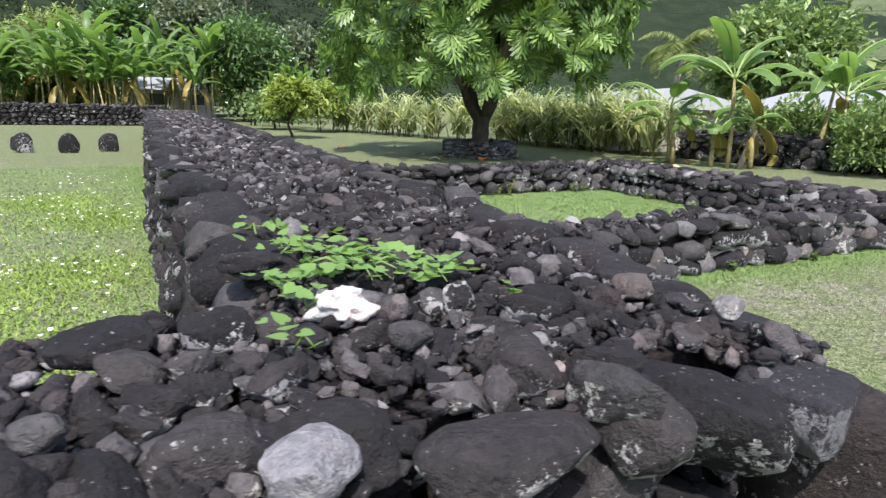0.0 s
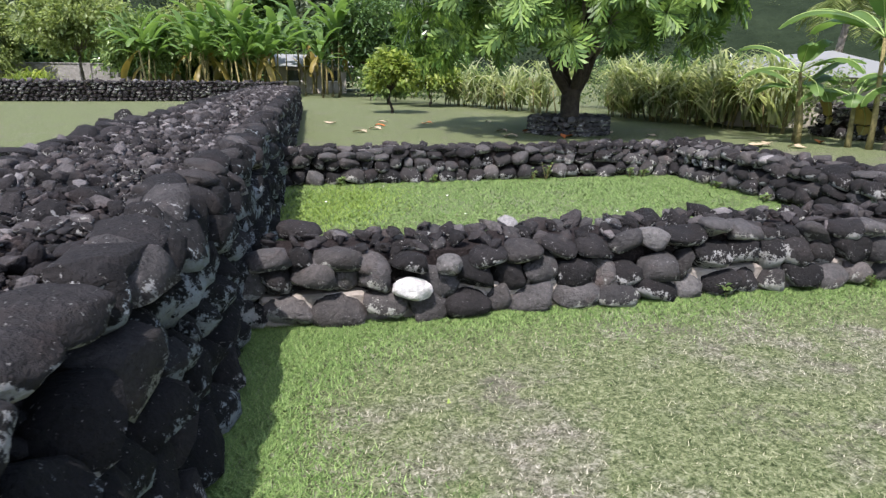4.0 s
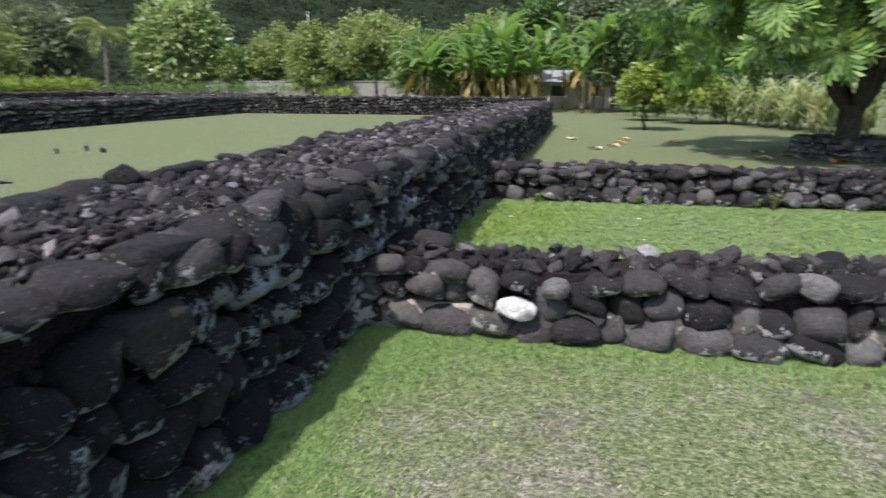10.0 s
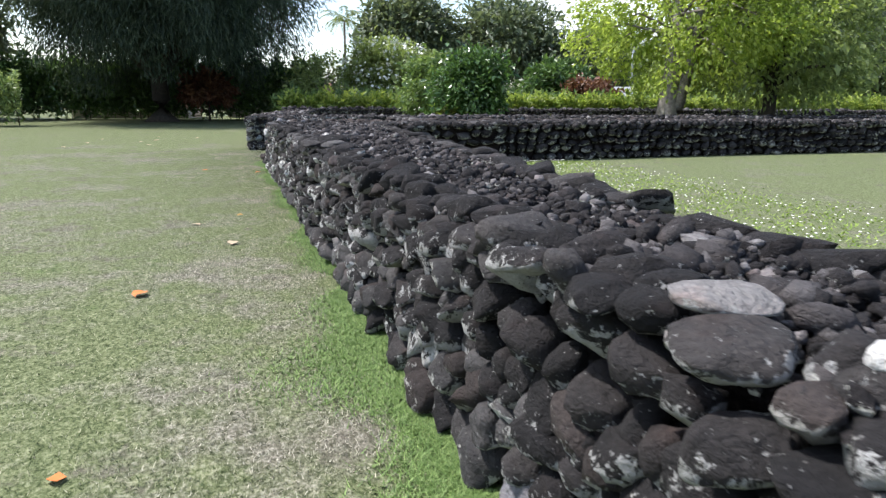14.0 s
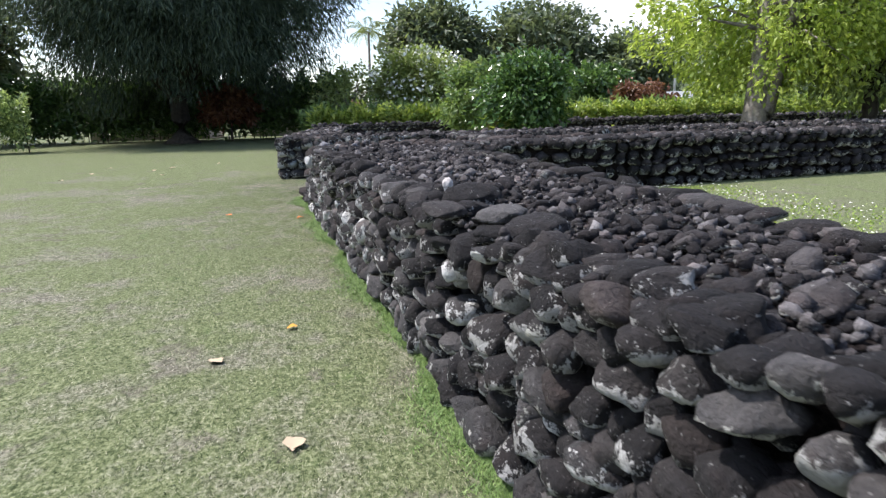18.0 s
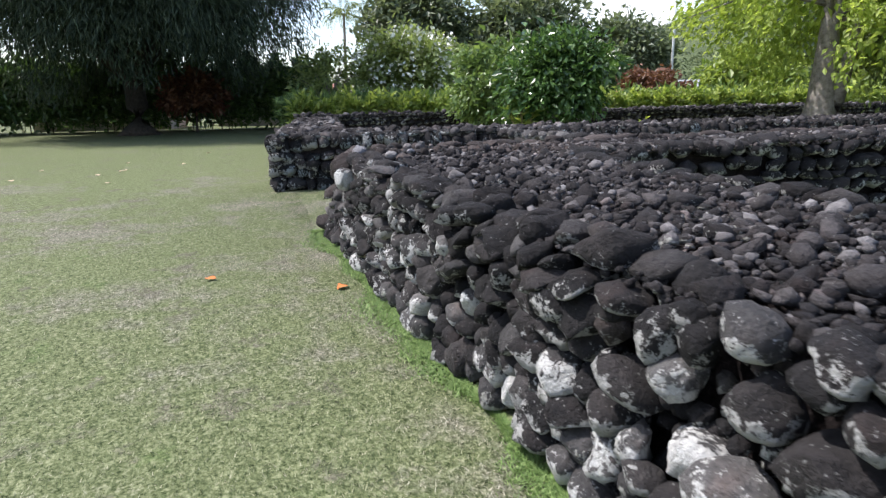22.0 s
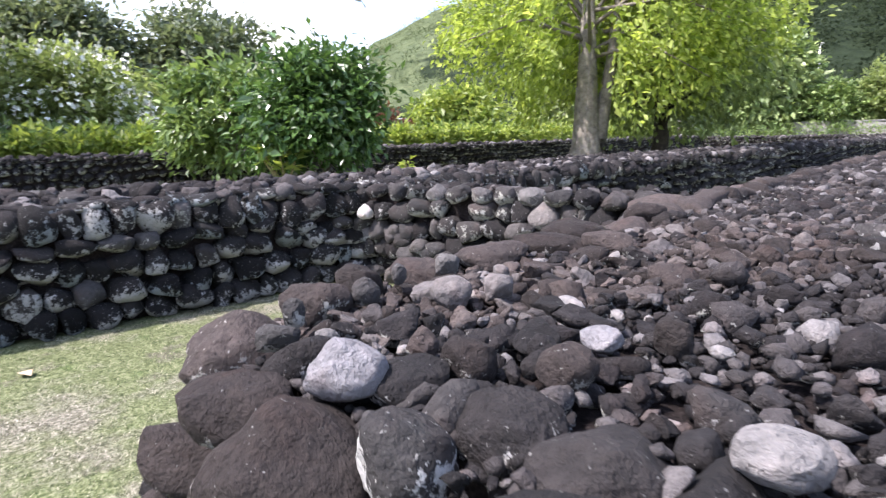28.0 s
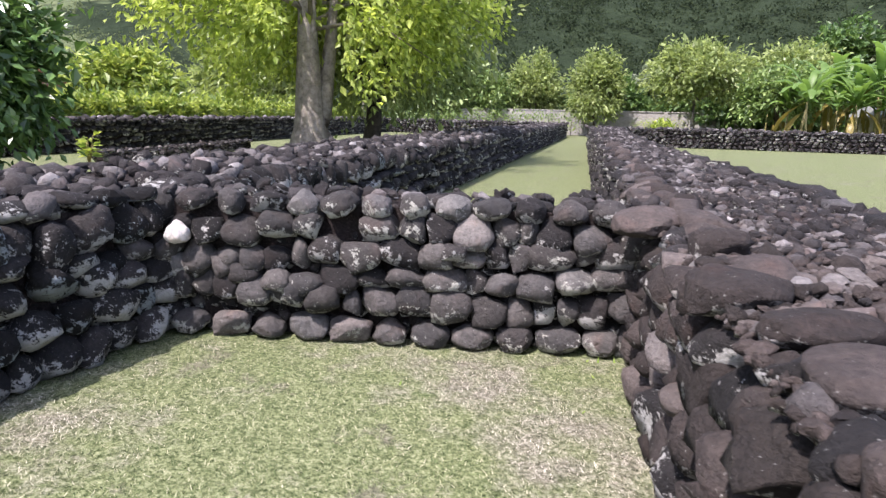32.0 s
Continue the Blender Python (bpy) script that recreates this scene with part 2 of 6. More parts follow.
M_LAWN = lawn_material()
blade_nodes = Nodes("grass_blade", 0.7, 0.2)
blade_rnd = blade_nodes.add("NewGeometry").outputs["Random Per Island"]
blade_green = blade_nodes.ramp(blade_rnd, [(0.0, (0.028, 0.046, 0.014)), (0.4, (0.085, 0.115, 0.043)), (0.75, (0.175, 0.195, 0.095)), (1.0, (0.37, 0.36, 0.24))])
blade_straw = blade_nodes.ramp(blade_rnd, [(0.0, (0.04, 0.043, 0.024)), (0.3, (0.12, 0.115, 0.075)), (0.65, (0.26, 0.243, 0.187)), (1.0, (0.5, 0.47, 0.385))])
blade_where = blade_nodes.maths("ADD", blade_nodes.maths("MULTIPLY", blade_nodes.noise(0.55, 4.0, 0.6), 0.75), blade_nodes.maths("MULTIPLY", blade_nodes.noise(3.1, 5.0, 0.65), 0.5))
blade_col = blade_nodes.mix(blade_nodes.grey(blade_where, 0.6, 0.74), blade_green, blade_straw)
M_BLADE = blade_nodes.colour(blade_col).mat
lush_nodes = Nodes("lush_grass_blade", 0.6, 0.25)
lush_col = lush_nodes.ramp(lush_nodes.add("NewGeometry").outputs["Random Per Island"], [(0.0, (0.065, 0.12, 0.03)), (0.6, (0.135, 0.22, 0.058)), (1.0, (0.24, 0.33, 0.115))])
M_LUSH = lush_nodes.colour(lush_col).mat


def leaf_material(name, dark, light, through_amount=0.35, rough=0.45, spec=0.4):
    m = Nodes(name, rough, spec)
    c = m.ramp(m.add("NewGeometry").outputs["Random Per Island"], [(0.0, dark), (0.6, tuple((a + b) / 2 for a, b in zip(dark, light))), (1.0, light)])
    n = m.noise(1.3, 3.0)
    c = m.mix(m.grey(n, 0.3, 0.75), m.mix(1.0, c, (0.62, 0.66, 0.6), "MULTIPLY"), c)
    return m.colour(c).leafy(m.mix(1.0, c, (1.35, 1.35, 0.9), "MULTIPLY"), through_amount).mat


def bark_material(name, a, b):
    m = Nodes(name, 0.9, 0.15)
    n = m.noise(6.0, 6.0, 0.7)
    s = m.noise(30.0, 4.0, 0.6)
    return m.colour(m.ramp(n, [(0.3, a), (0.7, b)])).bump(m.maths("ADD", n, s), 0.8, 0.03).mat


M_BREAD = leaf_material("breadfruit_leaf", (0.06, 0.13, 0.03), (0.3, 0.44, 0.11), 0.34, 0.4, 0.4)
M_BANANA = leaf_material("banana_leaf", (0.09, 0.185, 0.045), (0.33, 0.47, 0.14), 0.5)
M_BANANA_DRY = leaf_material("dry_banana_leaf", (0.2, 0.15, 0.05), (0.5, 0.38, 0.08), 0.3)
M_CANE = leaf_material("cane_leaf", (0.22, 0.28, 0.1), (0.72, 0.72, 0.52), 0.6)
M_SHRUB = leaf_material("shrub_leaf", (0.085, 0.148, 0.048), (0.29, 0.39, 0.13), 0.3, 0.38)
M_HEDGE = leaf_material("yellow_green_hedge_leaf", (0.13, 0.21, 0.04), (0.48, 0.54, 0.14), 0.45)
M_DARKTREE = leaf_material("ironwood_needle", (0.04, 0.06, 0.046), (0.125, 0.165, 0.115), 0.25, 0.6, 0.2)
M_GLOSSY = leaf_material("glossy_leaf", (0.045, 0.095, 0.03), (0.16, 0.26, 0.08), 0.3, 0.3, 0.5)
M_LIME = leaf_material("lime_leaf", (0.2, 0.28, 0.05), (0.58, 0.66, 0.18), 0.55)
# far leaves carry the distance haze in their lifted, greyed colour
M_BLUEGREEN = leaf_material("hazed_far_tree_leaf", (0.08, 0.108, 0.07), (0.23, 0.275, 0.165), 0.35)
M_MIXED = leaf_material("olive_leaf", (0.14, 0.19, 0.065), (0.42, 0.49, 0.2), 0.45)
M_PALELEAF = leaf_material("broad_pale_leaf", (0.09, 0.155, 0.05), (0.52, 0.62, 0.29), 0.36, 0.35)
M_RED = leaf_material("red_croton_leaf", (0.12, 0.045, 0.03), (0.3, 0.15, 0.09), 0.25)
M_PETAL = Nodes("white_petal", 0.6, 0.2).colour((0.85, 0.85, 0.8)).mat
M_BARK = bark_material("grey_bark", (0.11, 0.095, 0.08), (0.3, 0.27, 0.24))
M_BARK_OLD = bark_material("old_grey_brown_bark", (0.09, 0.078, 0.068), (0.29, 0.262, 0.228))
M_BARK_DARK = bark_material("dark_bark", (0.03, 0.025, 0.02), (0.09, 0.075, 0.06))
M_STEM = bark_material("banana_stem", (0.1, 0.085, 0.04), (0.36, 0.31, 0.14))
M_STEM_DRY = bark_material("dry_banana_stem", (0.25, 0.19, 0.13), (0.5, 0.42, 0.31))
M_WOOD = bark_material("charred_stump", (0.02, 0.018, 0.017), (0.09, 0.08, 0.075))


# ---- mesh helpers ----
def part(name, bm, material, parent=None, label=""):
    """Links a bmesh as one mesh object under a thing."""
    me = bpy.data.meshes.new(name)
    bm.to_mesh(me)
    bm.free()
    me.materials.append(material)
    ob = new(name, me)
    if parent:
        ob.parent = parent
    if label:
        ob["label"] = label
    return ob


def from_arrays(name, verts, faces, material, parent=None, smooth=False):
    """One mesh from a vertex array and an array of equal-sided faces."""
    me = bpy.data.meshes.new(name)
    verts, faces = np.asarray(verts, np.float32), np.asarray(faces, np.int32)
    n, k = faces.shape
    me.vertices.add(len(verts))
    me.vertices.foreach_set("co", verts.ravel())
    me.loops.add(n * k)
    me.loops.foreach_set("vertex_index", faces.ravel())
    me.polygons.add(n)
    me.polygons.foreach_set("loop_start", np.arange(0, n * k, k, dtype=np.int32))
    me.polygons.foreach_set("use_smooth", np.full(n, smooth))
    me.update()
    me.validate()
    me.materials.append(material)
    ob = new(name, me)
    if parent:
        ob.parent = parent
    return ob


def empty(name, place=(0, 0, 0), turn=0.0):
    ob = new(name)
    ob.matrix_basis = pose(*place, 0, 0, turn)
    return ob


def tube(points, radii, sides=8, cap=True):
    """A bmesh tube along points, tapering through radii."""
    bm = bmesh.new()
    rings = []
    pts = [Vector(p) for p in points]
    for i, p in enumerate(pts):
        d = (pts[min(i + 1, len(pts) - 1)] - pts[max(i - 1, 0)]).normalized()
        q = d.to_track_quat("Z", "Y")
        ring = []
        for s in range(sides):
            a = 2 * math.pi * s / sides
            ring.append(bm.verts.new(p + q @ Vector((math.cos(a), math.sin(a), 0)) * radii[i]))
        rings.append(ring)
    for a, b in zip(rings, rings[1:]):
        for s in range(sides):
            f = bm.faces.new((a[s], a[(s + 1) % sides], b[(s + 1) % sides], b[s]))
            f.smooth = True
    if cap:
        bm.faces.new(rings[0][::-1])
        bm.faces.new(rings[-1])
    return bm


def box_bm(x0, x1, y0, y1, z0, z1, bevel=0.0):
    bm = bmesh.new()
    bmesh.ops.create_cube(bm, size=1.0, matrix=Matrix.LocRotScale(((x0 + x1) / 2, (y0 + y1) / 2, (z0 + z1) / 2), None, (x1 - x0, y1 - y0, z1 - z0)))
    if bevel:
        bmesh.ops.bevel(bm, geom=bm.edges[:], offset=bevel, segments=1, affect="EDGES")
    return bm


def boulder(seed, sub, square, rough, facets=6, deep=(0.68, 0.92), hard=0.9):
    """A worn stone that fills the box from -1 to 1; square under 1 makes it blockier, facets are broken faces."""
    bm = bmesh.new()
    bmesh.ops.create_icosphere(bm, subdivisions=sub, radius=1.0)
    off = Vector((seed * 7.13, seed * 3.71, seed * 1.93))
    rng = random.Random(seed)
    cuts = [(Vector((rng.uniform(-1, 1), rng.uniform(-1, 1), rng.uniform(-1, 1))).normalized(), rng.uniform(*deep)) for _ in range(facets)]
    for v in bm.verts:
        p = v.co.normalized()
        p = Vector([math.copysign(abs(c) ** square, c) for c in p])
        for n, d in cuts:
            over = p.dot(n) - d
            if over > 0:
                p -= n * over * hard
        k = 1 + rough * noise.noise(p * 1.1 + off) + rough * 0.45 * noise.noise(p * 2.7 + off) + (rough * 0.2 * noise.noise(p * 6.0 + off) if sub > 2 else 0)
        v.co = p * k
    for f in bm.faces:
        f.smooth = True
    return bm


def mesh_of(name, bm):
    me = bpy.data.meshes.new(name)
    bm.to_mesh(me)
    bm.free()
    return me


STONES_HI = [mesh_of("stone", boulder(s, 3, 0.44 + 0.075 * (s % 4), 0.2, 9, (0.64, 0.96), 0.88)) for s in range(1, 17)]
STONES_MID = [mesh_of("stone", boulder(s + 20, 2, 0.44 + 0.075 * (s % 4), 0.2, 8, (0.64, 0.96), 0.88)) for s in range(1, 15)]
STONES_CHIP = [mesh_of("stone", boulder(s + 60, 3, 0.75, 0.3, 11, (0.45, 0.8), 1.0)) for s in range(1, 13)]
STONES_BIG = [mesh_of("stone", boulder(s + 80, 4, 0.66 + 0.08 * (s % 3), 0.15, 7, (0.72, 0.95), 0.8)) for s in range(1, 9)]
STONES_BLOCK = [mesh_of("stone", boulder(s + 200, 4, 0.34, 0.07, 5, (0.86, 1.15), 0.95)) for s in range(1, 6)]
STONES_LO, STONES_BED = [], []
for kinds, count, make in ((STONES_LO, 8, lambda s: boulder(s + 40, 1, 0.78, 0.32, 7, (0.55, 0.85), 1.0)), (STONES_BED, 12, lambda s: boulder(s + 140, 1, 0.76, 0.3, 9, (0.5, 0.82), 1.0))):
    for s in range(1, count + 1):
        me = mesh_of("lo", make(s))
        co = np.empty(len(me.vertices) * 3, np.float32)
        me.vertices.foreach_get("co", co)
        kinds.append((co.reshape(-1, 3), np.array([p.vertices[:] for p in me.polygons])))
        bpy.data.meshes.remove(me)
MESH_FOR = {}


def stone_mesh(rng, material, hi, chip=False):
    """A shared stone mesh that carries the material."""
    base = rng.choice(STONES_CHIP if chip else STONES_BIG if hi == "big" else STONES_BLOCK if hi == "block" else STONES_HI if hi else STONES_MID)
    key = (base.name, material.name)
    if key not in MESH_FOR:
        me = base.copy()
        me.name = "stone"
        me.materials.clear()
        me.materials.append(material)
        MESH_FOR[key] = me
    return MESH_FOR[key]


def put_stone(name, m, parent, rng, material, hi=False, chip=False):
    ob = new(name, stone_mesh(rng, material, hi, chip))
    ob.parent = parent
    ob.matrix_basis = m
    return ob


def join_stones(name, mats, material, parent, rng, kinds=STONES_LO):
    """Many small or far stones as one part of kind stuff."""
    vs, fs, n = [], [], 0
    for m in mats:
        co, fa = rng.choice(kinds)
        a = np.array(m)
        vs.append(co @ a[:3, :3].T + a[:3, 3])
        fs.append(fa + n)
        n += len(co)
    if vs:
        ob = from_arrays(name, np.concatenate(vs), np.concatenate(fs), material, parent, True)
        return tagged(ob, kind="stuff")


def frame_matrix(place, along, out, size, rng, wobble=10):
    """The pose of a stone whose length lies along a line and whose depth points out of a face."""
    x = Vector((along[0], along[1], 0)).normalized()
    y = Vector((out[0], out[1], 0)).normalized()
    rot = Matrix((x, y, Vector((0, 0, 1)))).transposed().to_4x4()
    turn = Euler([radians(rng.gauss(0, wobble)) for _ in range(3)]).to_matrix().to_4x4()
    return Matrix.Translation(place) @ rot @ turn @ Matrix.Diagonal((*size, 1))


def lerp(a, b, t):
    return a + (b - a) * t


class Line:
    """A bent line on the ground."""

    def __init__(self, *pts):
        self.p = [Vector(p) for p in pts]
        self.d = [0.0]
        for a, b in zip(self.p, self.p[1:]):
            self.d.append(self.d[-1] + (b - a).length)
        self.length = self.d[-1]

    def at(self, s):
        s = min(max(s, 0.0), self.length)
        for i in range(len(self.p) - 1):
            if s <= self.d[i + 1] or i == len(self.p) - 2:
                return self.p[i].lerp(self.p[i + 1], (s - self.d[i]) / (self.d[i + 1] - self.d[i]))

    def way(self, s):
        return (self.at(min(s + 0.05, self.length)) - self.at(max(s - 0.05, 0.0))).normalized()


def pack_face(line, side, height, rng, wide=(0.15, 0.34), high=(0.12, 0.2), batter=0.08, start=0.0, end=None, proud=0.0, wobble=12, tight=1.0):
    """Stone poses for one face laid in uneven courses: (pose, size, place). side: 1 when the face looks to the left of the line."""
    out = []
    end = line.length if end is None else end
    z, row = 0.0, 0
    while z < height - 0.06:
        h = rng.uniform(*high) * (1.25 if row == 0 else 1.0)
        if z + h > height - 0.05:
            h = max(height - z, 0.08)
        s = start - rng.uniform(0, 0.15)
        while s < end:
            w = rng.uniform(*wide) * (1.15 if row == 0 else 1.0)
            p, d = line.at(s + w / 2), line.way(s + w / 2)
            n = Vector((-d.y, d.x)) * side
            wave = 0.035 * math.sin(s * 1.7 + row * 1.3) + 0.02 * math.sin(s * 4.1 + row)
            zz = z + h / 2 + wave * (0 if row == 0 else 1) + rng.gauss(0, 0.012)
            lean = batter(p) if callable(batter) else batter
            q = p - n * (0.07 + lean * zz / max(height, 0.1) - rng.uniform(0, 0.05) - proud)
            size = (w * 0.53 * tight, min(w, 0.26) * 0.55, h * rng.uniform(0.5, 0.63) * tight)
            out.append((frame_matrix((q.x, q.y, max(zz, size[2] * 0.6)), d, n, size, rng, wobble), max(size), q))
            s += w * rng.uniform(0.93, 1.0)
        z += h * 0.92
        row += 1
    return out


def pack_caps(line, side, height, rng, long=(0.15, 0.34), inset=0.17, flat=(0.045, 0.08), lean=lambda p: 0.0):
    """Large flat stones along the edge of a wall's top."""
    out, s = [], 0.0
    while s < line.length:
        w = rng.uniform(*long)
        p, d = line.at(s + w / 2), line.way(s + w / 2)
        n = Vector((-d.y, d.x)) * side
        t = rng.uniform(*flat)
        q = p - n * (inset + lean(p) + rng.uniform(-0.03, 0.06))
        size = (w * 0.55, rng.uniform(0.09, 0.16), t)
        out.append((frame_matrix((q.x, q.y, height - t * 0.3 + rng.gauss(0, 0.015)), d, n, size, rng, 7), max(size), q))
        s += w * 0.95
    return out


def pack_top(a, b, height, rng, step=0.075, sizes=(0.016, 0.046), big=0.1, margin=0.2, s0=0.0, s1=None, crown=0.03, large=(0.05, 0.085)):
    """Rubble strewn over the top between two edge lines."""
    out = []
    n = max(int(a.length / step), 1)
    for i in range(n + 1):
        s = i / n
        if s * a.length < s0 or (s1 is not None and s * a.length > s1):
            continue
        p, q = a.at(s * a.length), b.at(s * b.length)
        width = (q - p).length
        k = max(int((width - 2 * margin) / step), 1)
        for j in range(k + 1):
            f = (margin + (width - 2 * margin) * (j + rng.uniform(-0.5, 0.5)) / max(k, 1)) / width
            c = p.lerp(q, f) + a.way(s * a.length) * rng.uniform(-0.5, 0.5) * step
            r = rng.uniform(*sizes) if rng.random() > big else rng.uniform(*large)
            size = (r * rng.uniform(0.8, 1.3), r * rng.uniform(0.7, 1.1), r * rng.uniform(0.45, 0.85))
            z = height - 0.055 + crown * math.sin(math.pi * f) + rng.uniform(-0.015, 0.02) + size[2] * 0.45
            m = Matrix.Translation((c.x, c.y, z)) @ Euler((rng.gauss(0, 0.35), rng.gauss(0, 0.35), rng.uniform(0, 6.3))).to_matrix().to_4x4() @ Matrix.Diagonal((*size, 1))
            out.append((m, r, c))
    return out


def wall_core(name, a, b, height, label, inset=0.16):
    """The packed inside of a wall between two edge lines."""
    bm = bmesh.new()
    n = max(int(a.length / 2), 2)
    prev = None
    for i in range(n + 1):
        p, q = a.at(a.length * i / n), b.at(b.length * i / n)
        d = (q - p).normalized() * inset
        p, q = p + d, q - d
        ring = [bm.verts.new((v.x, v.y, z)) for v, z in ((p, -0.05), (q, -0.05), (q, height - 0.06), (p, height - 0.06))]
        if prev:
            for k in range(4):
                bm.faces.new((prev[k], prev[(k + 1) % 4], ring[(k + 1) % 4], ring[k]))
        else:
            bm.faces.new(ring[::-1])
        prev = ring
    bm.faces.new(prev)
    bmesh.ops.recalc_face_normals(bm, faces=bm.faces[:])
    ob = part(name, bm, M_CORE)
    return tagged(ob, label, "stone wall", kind="structure")


WALKED = Line((1.1, 0.9), (3.2, 1.2), (4.5, 1.4), (3.0, 0.9), (-8.0, -0.1), (-12.0, 0.0), (-15.5, 0.8))


WALKED_PTS = np.array([WALKED.at(s)[:] for s in np.linspace(0, WALKED.length, 60)])


def from_walk(p):
    return float(np.hypot(WALKED_PTS[:, 0] - p[0], WALKED_PTS[:, 1] - p[1]).min())


SPECIAL = []


def big_stone(wall, material, x, y, z, w, d, h, turn, shape="big"):
    """A stone that stands out by its size or colour."""
    SPECIAL.append((wall, material, x, y, z, w, d, h, turn, shape))


def clear(p, r):
    """Whether a stone at p leaves the outstanding ones free."""
    return all((p.x - x) ** 2 + (p.y - y) ** 2 + (p.z - z) ** 2 * 2.0 > (0.85 * max(w, h) + 0.5 * r) ** 2 for _, _, x, y, z, w, d, h, _, _ in SPECIAL)


def set_special(wall, key):
    rng = random.Random(key)
    for k, material, x, y, z, w, d, h, turn, shape in SPECIAL:
        if k == key:
            m = Matrix.Translation((x, y, z)) @ Euler((rng.gauss(0, 0.08), rng.gauss(0, 0.08), radians(turn))).to_matrix().to_4x4() @ Matrix.Diagonal((w * 0.94, d * 0.94, h * 0.92, 1))
            put_stone("large_stone", m, wall, rng, material, shape)


def corner_lean(p):
    """The faces lean back more round the south-west corner."""
    k = min(max((-12.6 - p.x) / 1.6, 0.0), 1.0) * min(max((3.2 - p.y) / 1.5, 0.0), 1.0)
    return 0.07 + 0.3 * k


def west_lean(p):
    return 0.05 + 0.25 * corner_lean(p)


def within_corner(p):
    """Whether a stone lies behind both leaning faces of the south-west corner."""
    if not (-15.6 < p.x < -12.6 and p.y < 3.4):
        return True
    south = p.y - (0.6 + (p.x + 14.75) * 0.062)
    west = p.x - float(np.interp(p.y, [0.6, 1.6, 4.7], [-14.75, -15.05, -15.2]))
    return south > corner_lean(p) * p.z / 0.95 - 0.05 and west > west_lean(p) * p.z / 0.95 - 0.05


def lay(name, stones, wall, material, far_material, rng, limit=300, hi_near=1.5):
    """The stones nearest to the walked line as parts, the others joined."""
    stones = [t for t in stones if clear(t[0].translation, t[1]) and within_corner(t[0].translation)]
    ranked = sorted(stones, key=lambda t: from_walk(t[2]) - t[1])
    for m, r, c in ranked[:limit]:
        mat = material(rng) if callable(material) else material
        put_stone(name, m, wall, rng, mat, from_walk(c) < hi_near and r > 0.095, name.startswith("rubble") and rng.random() < 0.75)
    join_stones(name + "_bed", [m for m, *_ in ranked[limit:]], far_material, wall, rng)


def bed(wall, a, b, height, rng, material, step=0.05, sizes=(0.014, 0.034), s0=0.0, s1=None, margin=0.14, near=2.6):
    """The fine gravel between the larger stones of a wall's top."""
    stones = [t for t in pack_top(a, b, height - 0.012, rng, step, sizes, 0.06, margin, s0, s1, 0.03, (0.035, 0.05)) if clear(t[0].translation, t[1] * 0.2) and within_corner(t[0].translation)]
    dist = [from_walk(c) for _, _, c in stones]
    join_stones("gravel", [t[0] for t, d in zip(stones, dist) if d < near], material, wall, rng, STONES_BED)
    join_stones("gravel", [t[0] for t, d in zip(stones, dist) if d >= near], material, wall, rng)


def chinks(wall, line, side, height, rng, batter, start=0.0, end=None):
    """Small stones wedged behind the joints of a face."""
    stones = pack_face(line, side, height, rng, (0.06, 0.13), (0.06, 0.11), batter, start, end, proud=-0.085)
    stones = [m for m, r, c in stones if rng.random() < 0.8 and clear(m.translation, r * 0.2)]
    join_stones("wedge_stones", stones, M_FAR_FACE, wall, rng, STONES_BED)


# ---- ground ----
def ground():
    bm = bmesh.new()
    bmesh.ops.create_grid(bm, x_segments=8, y_segments=8, size=900.0)
    return tagged(part("ground", bm, M_LAWN), "short mown lawn with dry straw patches", "lawn", kind="structure")


ground()

# ---- stone walls ----
H = 0.95
S_OUT = Line((2.78, 1.72), (-0.3, 1.52), (-7.3, 1.06), (-14.75, 0.6))
S_IN = Line((1.36, 2.62), (-1.0, 2.64), (-4.4, 2.8), (-13.5, 3.3))
E_OUT = Line((2.78, 1.72), (2.95, 4.4), (3.08, 8.0), (3.2, 13.0), (3.66, 27.5))
E_IN = Line((1.34, 2.62), (1.34, 7.0), (1.5, 13.0), (1.95, 27.5))
W_OUT = Line((-14.75, 0.6), (-15.05, 1.6), (-15.2, 4.7), (-15.5, 10.0), (-16.6, 37.0))
W_IN = Line((-13.5, 3.3), (-13.65, 7.0), (-14.3, 14.0), (-14.9, 37.0))


def mixed(*weighted):
    """Picks a material by weight."""
    mats, weights = zip(*weighted)
    return lambda rng: rng.choices(mats, weights)[0]


big_stone("east", M_FACE, 1.42, 4.71, 0.96, 0.13, 0.13, 0.095, 355)
big_stone("east", M_FACE, 1.44, 2.87, 0.98, 0.103, 0.103, 0.047, 351)
# the south-east corner
big_stone("east", M_FACE, 2.0, 1.72, 0.86, 0.11, 0.11, 0.09, 20)
big_stone("east", M_FACE, 2.22, 1.81, 0.81, 0.24, 0.13, 0.115, 110)
big_stone("east", M_FLECKED, 2.5, 1.74, 0.81, 0.145, 0.13, 0.09, 22, "block")
big_stone("east", M_FLECKED, 2.66, 1.98, 0.84, 0.19, 0.095, 0.085, 78, "block")
big_stone("east", M_WARM, 2.72, 1.8, 0.52, 0.29, 0.19, 0.3, 70, "block")
big_stone("east", M_FACE, 2.68, 2.3, 0.87, 0.15, 0.12, 0.085, 80)
big_stone("east", M_FACE, 2.67, 2.54, 0.9, 0.14, 0.13, 0.075, 60)
big_stone("east", M_BROWN, 2.5, 2.3, 0.95, 0.085, 0.07, 0.045, 60)
big_stone("east", M_FACE, 2.7, 2.8, 0.92, 0.19, 0.14, 0.07, 80)
big_stone("south", M_FACE, 1.66, 1.7, 0.9, 0.19, 0.11, 0.07, 8)
big_stone("south", M_FACE_LICHEN, 1.62, 1.6, 0.73, 0.13, 0.11, 0.11, 4)
